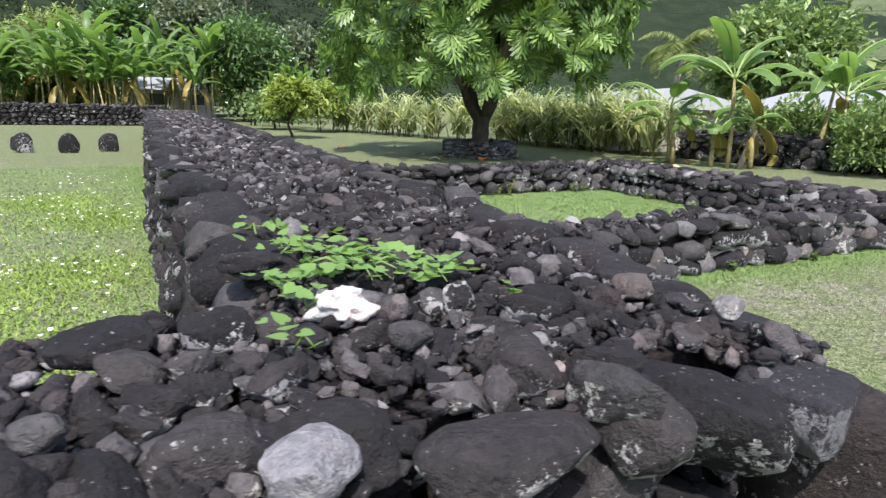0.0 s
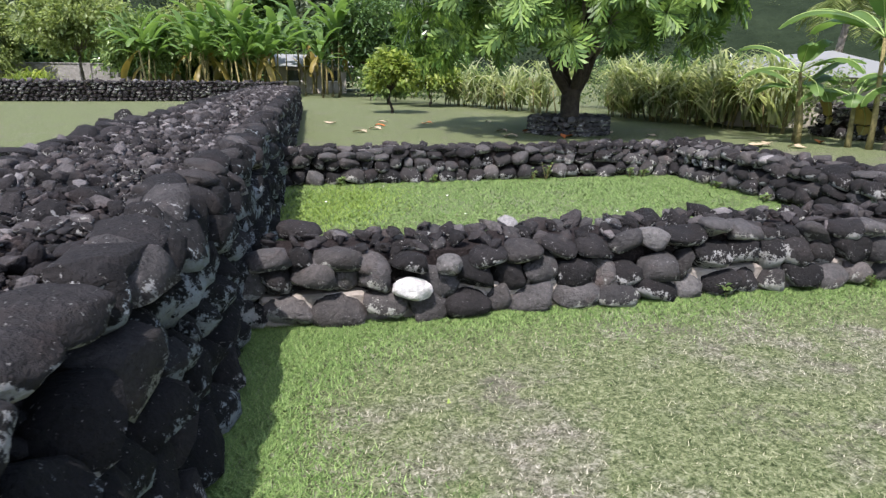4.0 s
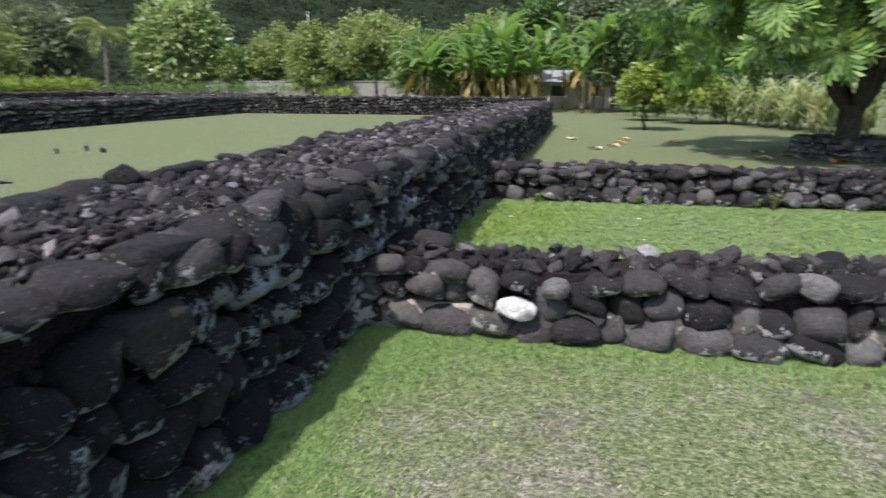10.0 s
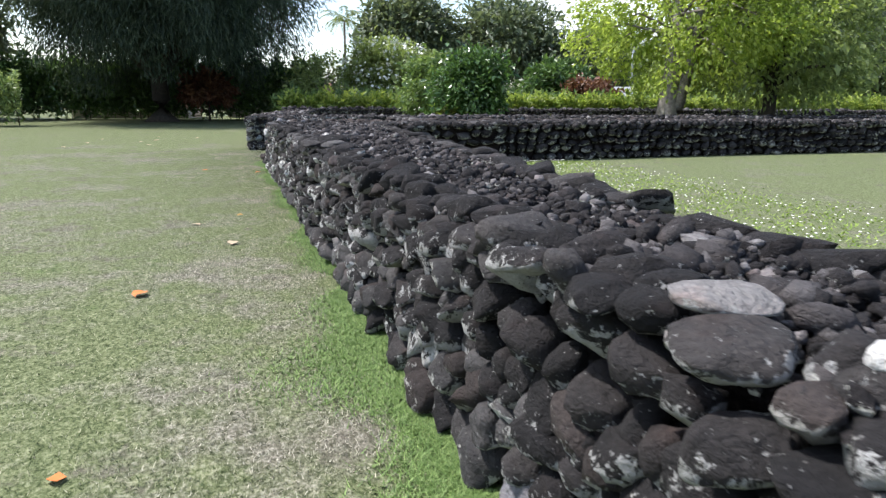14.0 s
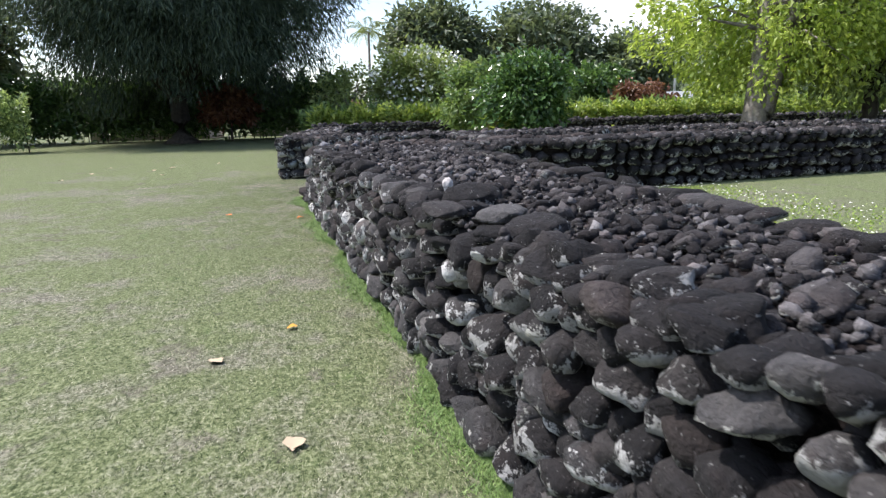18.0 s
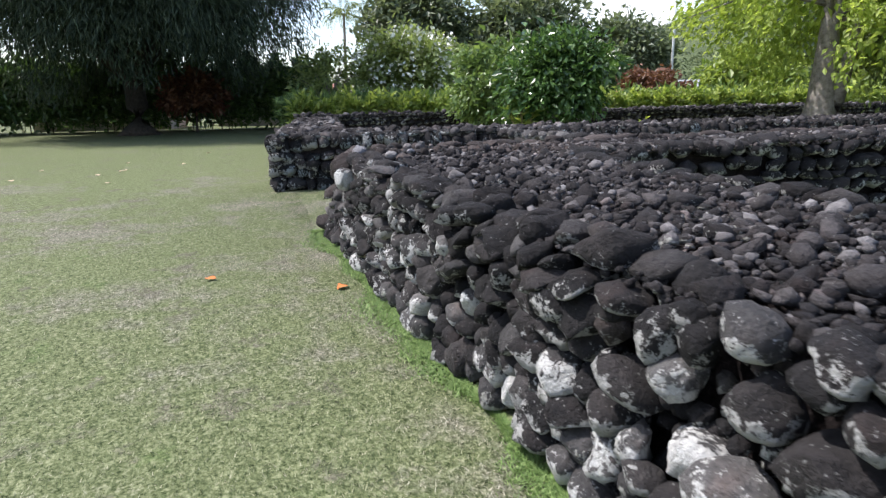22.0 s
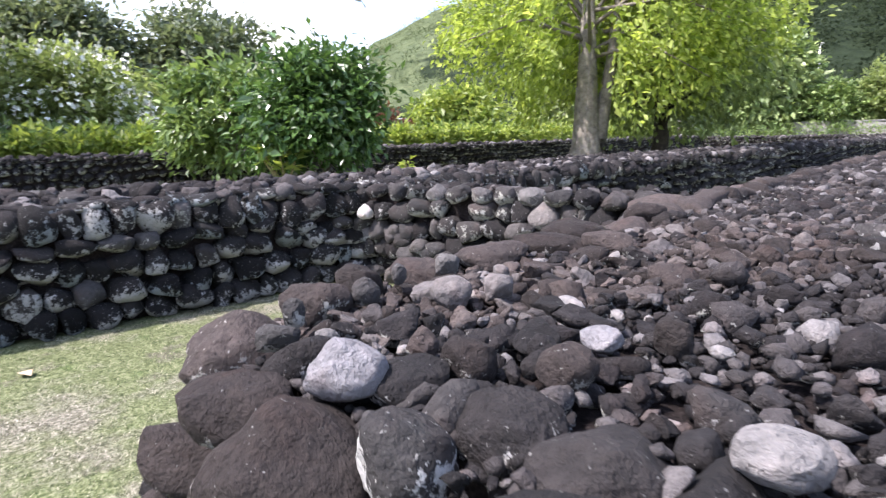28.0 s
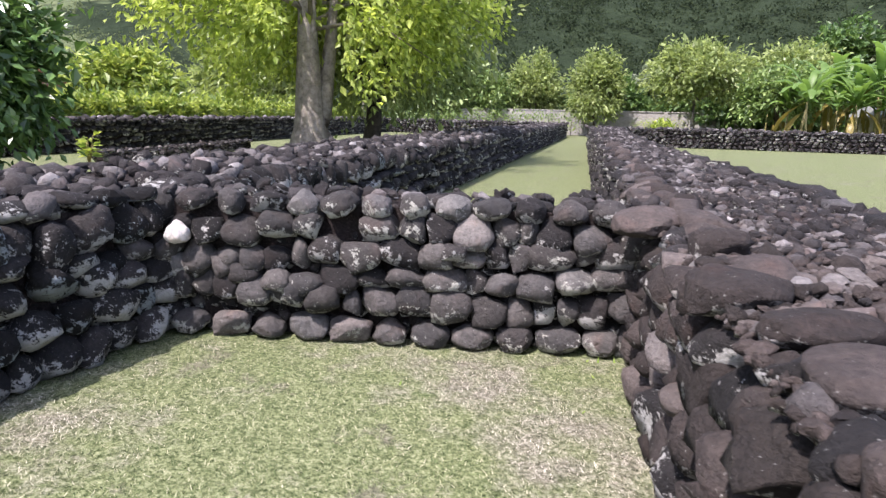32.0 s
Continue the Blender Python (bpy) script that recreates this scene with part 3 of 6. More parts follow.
big_stone("east", M_GREY, 1.92, 1.73, 0.955, 0.04, 0.105, 0.065, 30)
big_stone("east", M_PALE, 2.5, 1.95, 0.985, 0.045, 0.04, 0.035, 10)
big_stone("east", M_GREY, 1.65, 2.1, 0.985, 0.055, 0.035, 0.035, 5)
big_stone("east", M_PALE, 1.91, 1.97, 0.98, 0.027, 0.024, 0.02, 40)
big_stone("east", M_GREY, 1.7, 2.28, 0.985, 0.022, 0.03, 0.04, 30)
big_stone("east", M_FACE, 1.9, 2.33, 0.97, 0.05, 0.045, 0.06, 10)
# the south-west corner
big_stone("west", M_LILAC, -14.2, 1.0, 0.985, 0.098, 0.075, 0.07, 20)
big_stone("west", M_WARM, -14.17, 0.84, 0.83, 0.21, 0.17, 0.15, 15)
big_stone("west", M_WARM, -14.42, 0.86, 0.87, 0.14, 0.11, 0.085, 25)
big_stone("west", M_WARM, -14.68, 1.02, 0.9, 0.165, 0.12, 0.12, 60)
big_stone("west", M_BROWN, -14.79, 1.33, 0.93, 0.12, 0.11, 0.1, 70)
big_stone("west", M_BROWN, -14.88, 1.58, 0.92, 0.105, 0.1, 0.115, 20)
big_stone("west", M_WARM, -14.87, 1.86, 0.92, 0.12, 0.12, 0.1, 80)
big_stone("west", M_WARM, -14.83, 2.25, 0.95, 0.165, 0.15, 0.075, 100)
big_stone("west", M_WARM, -14.82, 2.62, 0.95, 0.19, 0.11, 0.065, 10)
big_stone("west", M_GREY, -14.59, 1.13, 1.0, 0.03, 0.03, 0.045, 40)
big_stone("west", M_GREY, -14.5, 1.02, 0.98, 0.065, 0.035, 0.04, 30)
big_stone("west", M_PALE, -14.4, 1.1, 0.98, 0.03, 0.028, 0.025, 10)
big_stone("west", M_BROWN, -13.86, 1.32, 0.98, 0.066, 0.06, 0.055, 10)
big_stone("west", M_LILAC, -13.9, 1.52, 0.98, 0.062, 0.045, 0.035, -30)
big_stone("west", M_WARM, -14.06, 1.24, 0.97, 0.077, 0.06, 0.055, 30)
big_stone("west", M_BROWN, -13.78, 1.65, 0.98, 0.055, 0.05, 0.05, 20)
big_stone("west", M_BROWN, -14.2, 1.23, 0.98, 0.04, 0.04, 0.045, 20)
big_stone("west", M_PALE, -14.73, 1.86, 1.0, 0.048, 0.042, 0.045, 30)
big_stone("west", M_GREY, -14.74, 1.64, 1.0, 0.026, 0.03, 0.04, 0)
big_stone("west", M_BROWN, -14.48, 1.62, 0.98, 0.065, 0.06, 0.055, 0)
big_stone("west", M_BROWN, -14.39, 1.74, 0.99, 0.05, 0.05, 0.05, 40)
big_stone("west", M_BROWN, -14.56, 2.7, 0.98, 0.12, 0.08, 0.06, 10)
big_stone("west", M_WARM, -14.62, 1.75, 0.95, 0.065, 0.065, 0.05, 15)
big_stone("west", M_GREY, -14.7, 1.46, 0.98, 0.05, 0.045, 0.05, 50)
big_stone("west", M_PALE, -14.53, 1.93, 0.99, 0.034, 0.03, 0.025, 15)
big_stone("west", M_PALE, -13.42, 1.2, 0.985, 0.07, 0.06, 0.045, 16)
big_stone("south", M_FACE_WHITE, -13.93, 0.93, 0.91, 0.11, 0.1, 0.085, 15)
big_stone("south", M_FACE_CRUST, -13.9, 0.78, 0.73, 0.07, 0.09, 0.12, 10)
big_stone("south", M_FACE_CRUST, -13.6, 0.74, 0.74, 0.075, 0.1, 0.13, 5)
big_stone("south", M_FACE, -13.58, 0.87, 0.92, 0.11, 0.1, 0.075, 20)
big_stone("south", M_FACE_LICHEN, -13.38, 0.9, 0.9, 0.125, 0.11, 0.085, 5)
big_stone("south", M_GREY, -13.2, 1.03, 0.95, 0.065, 0.06, 0.06, 5)
big_stone("south", M_BROWN, -13.13, 1.27, 0.96, 0.09, 0.085, 0.07, 10)
# crusted stones in the south wall's face
big_stone("south", M_FACE_CRUST, -11.39, 0.92, 0.45, 0.130, 0.1, 0.120, 4)
big_stone("south", M_FACE_WHITE, -12.02, 0.88, 0.31, 0.130, 0.1, 0.120, 4)
big_stone("south", M_FACE_CRUST, -10.25, 0.99, 0.43, 0.070, 0.1, 0.100, 4)
big_stone("south", M_FACE_WHITE, -10.05, 1.00, 0.78, 0.080, 0.1, 0.090, 4)
big_stone("south", M_FACE_CRUST, -9.73, 1.02, 0.15, 0.060, 0.1, 0.100, 4)
big_stone("south", M_FACE_WHITE, -8.42, 1.10, 0.90, 0.110, 0.1, 0.075, 4)
big_stone("south", M_FACE_WHITE, -8.69, 1.08, 0.66, 0.075, 0.1, 0.085, 4)
big_stone("south", M_FACE_CRUST, -8.57, 1.09, 0.44, 0.120, 0.1, 0.110, 4)
big_stone("south", M_FACE_LICHEN, -8.36, 1.10, 0.72, 0.100, 0.1, 0.100, 4)
big_stone("south", M_GREY, -10.71, 0.96, 0.08, 0.090, 0.1, 0.100, 4)
big_stone("south", M_GREY, -10.18, 0.99, 0.08, 0.080, 0.1, 0.090, 4)
big_stone("south", M_FACE_LICHEN, -8.75, 1.08, 0.77, 0.080, 0.1, 0.110, 4)
big_stone("south", M_FACE, 1.03, 2.37, 0.96, 0.111, 0.111, 0.045, 3)
big_stone("south", M_GREY, 0.96, 1.93, 0.99, 0.04, 0.04, 0.031, 8)
big_stone("east", M_FACE, 1.27, 2.35, 0.96, 0.085, 0.085, 0.055, 354)
big_stone("south", M_LILAC, 1.32, 1.72, 0.96, 0.075, 0.065, 0.055, 20)
big_stone("south", M_FACE, 0.75, 1.78, 0.93, 0.13, 0.13, 0.063, 52)
big_stone("south", M_FACE, 0.06, 1.67, 0.93, 0.136, 0.136, 0.049, 66)
big_stone("south", M_PALE, -0.08, 1.75, 0.98, 0.12, 0.11, 0.035, 65)
big_stone("south", M_WHITE, 0.32, 1.76, 1.0, 0.04, 0.04, 0.031, 60)
big_stone("south", M_GREY, 0.48, 1.79, 0.93, 0.078, 0.078, 0.06, 57)
big_stone("south", M_WHITE, -6.88, 1.45, 1.0, 0.037, 0.037, 0.051, 69)
big_stone("south", M_GREY, -5.67, 1.42, 0.98, 0.131, 0.131, 0.048, 58)
big_stone("south", M_FACE, -5.43, 1.51, 0.93, 0.155, 0.155, 0.077, 52)
big_stone("south", M_FACE, -5.57, 1.34, 0.9, 0.095, 0.095, 0.045, 58)
big_stone("south", M_FACE, -6.45, 1.49, 0.95, 0.188, 0.188, 0.105, 65)
big_stone("south", M_GREY, -11.43, 0.96, 0.93, 0.109, 0.109, 0.074, 57)
big_stone("south", M_FACE, -11.28, 1.06, 0.88, 0.117, 0.117, 0.079, 51)
big_stone("south", M_GREY, -12.06, 0.84, 0.98, 0.112, 0.112, 0.033, 67)
big_stone("west", M_WARM, -14.93, 3.77, 0.95, 0.142, 0.142, 0.108, 350)
big_stone("west", M_WARM, -14.98, 3.05, 0.93, 0.188, 0.188, 0.094, 349)
big_stone("west", M_BROWN, -15.21, 4.5, 0.93, 0.197, 0.197, 0.086, 357)
big_stone("south", M_FACE_WHITE, -11.13, 0.89, 0.53, 0.144, 0.120, 0.122, 4)
big_stone("south", M_FACE_WHITE, -11.58, 0.87, 0.38, 0.144, 0.120, 0.088, 4)
big_stone("south", M_FACE_WHITE, -10.58, 0.93, 0.68, 0.073, 0.077, 0.068, 4)
big_stone("south", M_FACE_LICHEN, -10.52, 0.94, 0.87, 0.113, 0.119, 0.065, 4)
big_stone("south", M_FACE, -10.2, 0.95, 0.93, 0.106, 0.112, 0.064, 4)
big_stone("south", M_GREY, -10.12, 0.96, 0.74, 0.073, 0.077, 0.059, 4)
big_stone("south", M_GREY, -11.35, 0.88, 0.1, 0.144, 0.120, 0.111, 4)
big_stone("south", M_FACE, -10.82, 0.91, 0.4, 0.114, 0.120, 0.128, 4)
big_stone("south", M_FACE_WHITE, -12.03, 0.84, 0.4, 0.106, 0.112, 0.056, 4)
big_stone("south", M_FACE_LICHEN, -12.49, 0.81, 0.65, 0.106, 0.120, 0.075, 4)
big_stone("south", M_FACE_WHITE, -7.45, 1.12, 0.36, 0.144, 0.120, 0.121, 4)
big_stone("south", M_FACE_WHITE, -7.9, 1.09, 0.12, 0.137, 0.120, 0.111, 4)
big_stone("south", M_FACE_WHITE, -8.39, 1.06, 0.43, 0.137, 0.120, 0.119, 4)
big_stone("south", M_FACE, -6.02, 1.21, 0.96, 0.127, 0.120, 0.048, 4)
big_stone("south", M_FACE, -6.3, 1.2, 0.88, 0.099, 0.112, 0.083, 4)
big_stone("south", M_GREY, -6.84, 1.16, 0.35, 0.137, 0.120, 0.104, 4)
big_stone("south", M_FACE_LICHEN, -6.2, 1.2, 0.62, 0.090, 0.094, 0.063, 4)
big_stone("south", M_FACE, -5.95, 1.21, 0.78, 0.096, 0.101, 0.053, 4)
big_stone("south", M_GREY, -7.34, 1.13, 0.1, 0.137, 0.120, 0.102, 4)
big_stone("south", M_FACE_LICHEN, -6.5, 1.19, 0.52, 0.114, 0.120, 0.083, 4)
big_stone("south", M_LILAC, -0.63, 1.57, 0.12, 0.122, 0.120, 0.136, 4)
big_stone("south", M_GREY, 0.16, 1.62, 0.2, 0.137, 0.120, 0.153, 4)
big_stone("south", M_BROWN, 0.62, 1.65, 0.14, 0.137, 0.120, 0.128, 4)
big_stone("south", M_FACE_LICHEN, 1.48, 1.71, 0.79, 0.061, 0.080, 0.048, 4)
big_stone("south", M_FACE_LICHEN, 1.11, 1.68, 0.52, 0.122, 0.120, 0.081, 4)
big_stone("south", M_FACE_LICHEN, 1.72, 1.72, 0.66, 0.081, 0.086, 0.060, 4)
big_stone("south", M_FACE_WHITE, -5.74, 1.23, 0.69, 0.084, 0.104, 0.071, 4)
big_stone("south", M_FACE_WHITE, -5.68, 1.24, 0.5, 0.122, 0.120, 0.066, 4)
big_stone("south", M_FACE_WHITE, -5.41, 1.25, 0.84, 0.068, 0.072, 0.044, 4)
big_stone("south", M_FACE_LICHEN, -5.36, 1.26, 0.5, 0.099, 0.112, 0.076, 4)
big_stone("south", M_GREY, -5.8, 1.23, 0.27, 0.114, 0.120, 0.060, 4)
big_stone("south", M_GREY, -6.19, 1.2, 0.2, 0.122, 0.120, 0.102, 4)
big_stone("annex", M_WHITE, 3.97, 4.79, 0.22, 0.135, 0.09, 0.075, 0)
big_stone("annex", M_PALE, 4.2, 4.78, 0.36, 0.085, 0.08, 0.07, 0)
big_stone("nook", M_WHITE, -18.16, 4.22, 0.72, 0.085, 0.08, 0.085, 10)
big_stone("nook", M_FACE_LICHEN, -16.35, 4.5, 0.66, 0.09, 0.08, 0.06, 10)
for k, (w, h) in enumerate(((0.13, 0.09), (0.15, 0.1), (0.12, 0.09), (0.14, 0.11), (0.16, 0.1), (0.12, 0.1), (0.14, 0.1), (0.15, 0.09), (0.13, 0.1), (0.15, 0.1), (0.13, 0.09))):
    big_stone("nook", M_NOOK if k % 3 else M_GREY, -18.15 + 0.275 * k, 4.3 + 0.0437 * k, 0.085, w, 0.11, h, 9)

for k, (w, h) in enumerate(((0.12, 0.07), (0.1, 0.08), (0.13, 0.07), (0.11, 0.085), (0.13, 0.08), (0.12, 0.07), (0.1, 0.085), (0.12, 0.08), (0.13, 0.07), (0.1, 0.08), (0.12, 0.075), (0.11, 0.08))):
    big_stone("nook", (M_FACE, M_NOOK, M_FACE, M_GREY, M_NOOK, M_GREY, M_NOOK, M_PALE, M_GREY)[k % 9], -18.1 + 0.245 * k, 4.36 + 0.039 * k, 0.925, w, 0.12, h * 1.15, 9)


def wall_south():
    rng = random.Random(11)
    w = wall_core("wall_south", S_OUT, S_IN, H, "long dry-stone wall of black basalt boulders with rubble top", 0.42)
    set_special(w, "south")
    face = pack_face(S_OUT, 1, H - 0.02, rng, (0.1, 0.24), (0.1, 0.175), corner_lean, wobble=15)
    face = [f for f in face if f[2].x < 2.6 or f[0].translation.z < 0.75]
    chinks(w, S_OUT, 1, H - 0.05, rng, corner_lean, 0.0, S_OUT.length - 0.3)
    low = [f for f in face if f[0].translation.z < 0.48 + 0.12 * math.sin(f[2].x * 1.3)]
    high = [f for f in face if f[0].translation.z >= 0.48 + 0.12 * math.sin(f[2].x * 1.3)]
    crusted = [f for f in low if -13.0 < f[2].x < -3.2]
    foot = [f for f in crusted if f[0].translation.z < 0.16]
    lay("face_stone", foot, w, mixed((M_GREY, 6), (M_FACE_LICHEN, 2), (M_FACE_WHITE, 1)), M_FAR_FACE, rng, 90)
    crusted = [f for f in crusted if f[0].translation.z >= 0.16]
    lay("face_stone", [f for f in crusted if f[2].x < -8.5], w, mixed((M_FACE, 2.5), (M_FACE_LICHEN, 4), (M_GREY, 1.5), (M_FACE_WHITE, 3)), M_FAR_FACE, rng, 110)
    lay("face_stone", [f for f in crusted if f[2].x >= -8.5], w, mixed((M_FACE, 3), (M_FACE_LICHEN, 4), (M_GREY, 2), (M_FACE_WHITE, 2.6)), M_FAR_FACE, rng, 110)
    lay("face_stone", [f for f in low if not -13.0 < f[2].x < -3.2], w, mixed((M_FACE, 2), (M_FACE_LICHEN, 5), (M_GREY, 4), (M_WARM, 2), (M_FACE_WHITE, 0.3)), M_FAR_FACE, rng, 160)
    pale_end = [f for f in high if -13.5 < f[2].x < -9.2]
    high = [f for f in high if not -13.5 < f[2].x < -9.2]
    lay("face_stone", pale_end, w, mixed((M_FACE, 5), (M_FACE_LICHEN, 4), (M_FACE_WHITE, 0.5), (M_GREY, 1)), M_FAR_FACE, rng, 130)
    lay("face_stone", high, w, mixed((M_FACE, 8), (M_FACE_LICHEN, 2.4), (M_WARM, 1), (M_GREY, 0.3)), M_FAR_FACE, rng, 300)
    lay("cap_stone", pack_caps(S_OUT, 1, H, rng, (0.1, 0.22), 0.14, (0.055, 0.095), corner_lean), w, mixed((M_FACE, 6), (M_FACE_LICHEN, 0.8)), M_FAR_FACE, rng, 70)
    lay("cap_stone", pack_caps(S_IN, -1, H, rng), w, M_FACE, M_FAR_FACE, rng, 45)
    lay("rubble_stone", pack_top(S_OUT, S_IN, H, rng, 0.082), w, mixed((M_RUBBLE, 6), (M_FACE, 5), (M_PALE, 0.05)), M_FAR_RUBBLE, rng, 620)
    bed(w, S_OUT, S_IN, H, rng, M_FAR_RUBBLE)
    return w


def wall_east():
    rng = random.Random(12)
    w = wall_core("wall_east", E_OUT, E_IN, H, "dry-stone wall of black basalt running away over the lawn", 0.22)
    set_special(w, "east")
    chinks(w, E_OUT, -1, H - 0.05, rng, 0.08, 0.0, 9.0)
    # outer face mostly in the stone whose colour holds the shade
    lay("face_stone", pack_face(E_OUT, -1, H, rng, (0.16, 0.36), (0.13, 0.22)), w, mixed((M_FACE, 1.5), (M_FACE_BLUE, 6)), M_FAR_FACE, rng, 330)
    lay("inner_face_stone", pack_face(E_IN, 1, H, rng, (0.18, 0.36), (0.14, 0.22)), w, mixed((M_FACE, 3), (M_FACE_LICHEN, 1)), M_FAR_FACE, rng, 150)
    lay("cap_stone", pack_caps(E_OUT, -1, H, rng, (0.25, 0.5)), w, M_FACE, M_FAR_FACE, rng, 60)
    lay("cap_stone", pack_caps(E_IN, 1, H, rng, (0.25, 0.5)), w, M_FACE, M_FAR_FACE, rng, 50)
    top = pack_top(E_OUT, E_IN, H, rng, 0.075, s1=9.0) + pack_top(E_OUT, E_IN, H, rng, 0.14, (0.04, 0.09), 0.15, s0=9.0)
    lay("rubble_stone", top, w, mixed((M_RUBBLE, 6), (M_FACE, 5), (M_PALE, 0.05)), M_FAR_RUBBLE, rng, 620)
    bed(w, E_OUT, E_IN, H, rng, M_FAR_RUBBLE, s1=9.0)
    return w


def wall_west():
    rng = random.Random(13)
    w = wall_core("wall_west", W_OUT, W_IN, H, "broad dry-stone wall topped with brown lava rubble", 0.42)
    set_special(w, "west")
    face = pack_face(W_OUT, 1, H, rng, (0.15, 0.32), (0.13, 0.23), west_lean)
    lay("face_stone", face, w, mixed((M_WARM, 4), (M_BROWN, 2), (M_FACE_LICHEN, 1.5)), M_FAR_FACE, rng, 150)
    lay("inner_face_stone", pack_face(W_IN, -1, H, rng, (0.2, 0.4), (0.15, 0.23)), w, M_FACE, M_FAR_FACE, rng, 20)
    lay("cap_stone", pack_caps(W_OUT, 1, H, rng, (0.22, 0.42), 0.2, (0.07, 0.12), west_lean), w, mixed((M_WARM, 3), (M_BROWN, 1)), M_FAR_FACE, rng, 40)
    lay("cap_stone", pack_caps(W_IN, -1, H, rng), w, M_FACE, M_FAR_FACE, rng, 20)
    top = pack_top(W_OUT, W_IN, H, rng, 0.08, (0.02, 0.05), 0.07, s1=6.0) + pack_top(W_OUT, W_IN, H, rng, 0.15, (0.04, 0.1), 0.15, s0=6.0)
    lay("rubble_stone", top, w, mixed((M_BROWN, 7), (M_RUBBLE, 2), (M_PALE, 0.06)), M_FAR_RUBBLE, rng, 620)
    bed(w, W_OUT, W_IN, H, rng, M_FAR_BROWN, 0.048, (0.018, 0.038), s1=6.5)
    return w


def plain_wall(name, a, b, height, label, seed, faces=(1, 1), limits=(0, 0, 0), wide=(0.2, 0.42), high=(0.16, 0.24), materials=None, step=0.2, caps=True, special=""):
    """A dry-stone wall; faces: which of its two long faces are laid."""
    rng = random.Random(seed)
    w = wall_core(name, a, b, height, label)
    set_special(w, special)
    near = materials or mixed((M_FACE, 5), (M_FACE_LICHEN, 3), (M_GREY, 1))
    s = 1 if (b.p[0] - a.p[0]).dot(Vector((a.way(0).y, -a.way(0).x))) > 0 else -1
    if faces[0] and limits[0]:
        chinks(w, a, s, height, rng, 0.08)
    if faces[0]:
        lay("face_stone", pack_face(a, s, height, rng, wide, high, wobble=8 if special == "nook" else 12, tight=1.06 if special else 1.0), w, near, M_FAR_FACE, rng, limits[0])
    if faces[1]:
        lay("inner_face_stone", pack_face(b, -s, height, rng, wide, high), w, near, M_FAR_FACE, rng, limits[1])
    if caps:
        lay("cap_stone", pack_caps(a, s, height, rng) + pack_caps(b, -s, height, rng), w, near, M_FAR_FACE, rng, limits[2] // 4)
    lay("rubble_stone", pack_top(a, b, height, rng, step, (step * 0.28, step * 0.62), 0.15), w, mixed((M_RUBBLE, 5), (M_FACE, 3)), M_FAR_RUBBLE, rng, limits[2])
    return w


wall_south()
wall_east()
wall_west()
plain_wall("wall_north", Line((-16.6, 36.4), (2.9, 36.4)), Line((-16.6, 37.6), (2.9, 37.6)), H, "far dry-stone wall closing the enclosure", 14, (1, 0), (0, 0, 0), step=0.3)
ANNEX = mixed((M_GREY, 2.5), (M_NOOK, 1.8), (M_FACE, 5.5), (M_FACE_LICHEN, 0.4))
annex_front = plain_wall("annex_wall_front", Line((3.0, 4.82), (10.1, 4.82)), Line((3.2, 5.58), (9.3, 5.58)), 0.46, "low wall of rounded grey boulders", 15, (1, 1), (170, 40, 160), (0.13, 0.3), (0.11, 0.19), ANNEX, 0.13, False, "annex")
plain_wall("annex_wall_back", Line((3.1, 9.86), (9.0, 9.86)), Line((3.1, 10.5), (9.9, 10.5)), 0.46, "low wall of rounded grey boulders behind a grass plot", 16, (1, 0), (130, 0, 60), (0.15, 0.3), (0.11, 0.19), ANNEX, 0.18)
plain_wall("annex_wall_side", Line((9.15, 5.5), (9.0, 9.9)), Line((10.1, 4.82), (9.85, 10.5)), 0.48, "low wall of rounded boulders along a grass plot", 17, (1, 0), (110, 0, 90), (0.15, 0.32), (0.12, 0.2), ANNEX, 0.18)
plain_wall("nook_wall", Line((-18.3, 4.22), (-15.15, 4.72)), Line((-18.3, 4.95), (-15.15, 5.4)), 0.97, "coursed dry-stone wall of rounded boulders at the back of a recess", 18, (1, 1), (230, 0, 60), (0.12, 0.29), (0.135, 0.19), mixed((M_NOOK, 5), (M_GREY, 3), (M_FACE, 2.5), (M_FACE_LICHEN, 0.5)), 0.13, False, "nook")
plain_wall("west_court_wall_east", Line((-18.66, 0.15), (-18.28, 4.2), (-18.5, 13.0), (-18.6, 48.0)), Line((-20.6, 1.8), (-20.3, 4.2), (-20.4, 13.0), (-20.4, 48.0)), 0.97, "dry-stone wall of the neighbouring court with grey lichen", 19, (1, 0), (200, 0, 120), (0.16, 0.32), (0.14, 0.23), mixed((M_FACE_LICHEN, 4), (M_FACE_BLUE, 2), (M_FACE, 2), (M_GREY, 1.2)), 0.2)
plain_wall("west_court_wall_south", Line((-34.2, 1.6), (-18.66, 0.15)), Line((-33.0, 3.2), (-20.6, 1.8)), 0.97, "end wall of the neighbouring court", 20, (1, 0), (60, 0, 0), (0.16, 0.36), (0.13, 0.22), mixed((M_FACE, 7), (M_FACE_LICHEN, 1.5)))
plain_wall("west_court_wall_west", Line((-33.0, 1.7), (-32.2, 19.0), (-32.5, 48.0)), Line((-34.4, 1.6), (-33.8, 19.0), (-34.0, 48.0)), 1.08, "far dry-stone wall of the neighbouring court", 21, (1, 0), (0, 0, 0), step=0.3)
plain_wall("west_court_wall_north", Line((-34.0, 48.0), (-18.6, 48.0)), Line((-34.0, 49.2), (-18.6, 49.2)), 1.0, "far end wall of the neighbouring court", 22, (1, 0), (0, 0, 0), step=0.3)

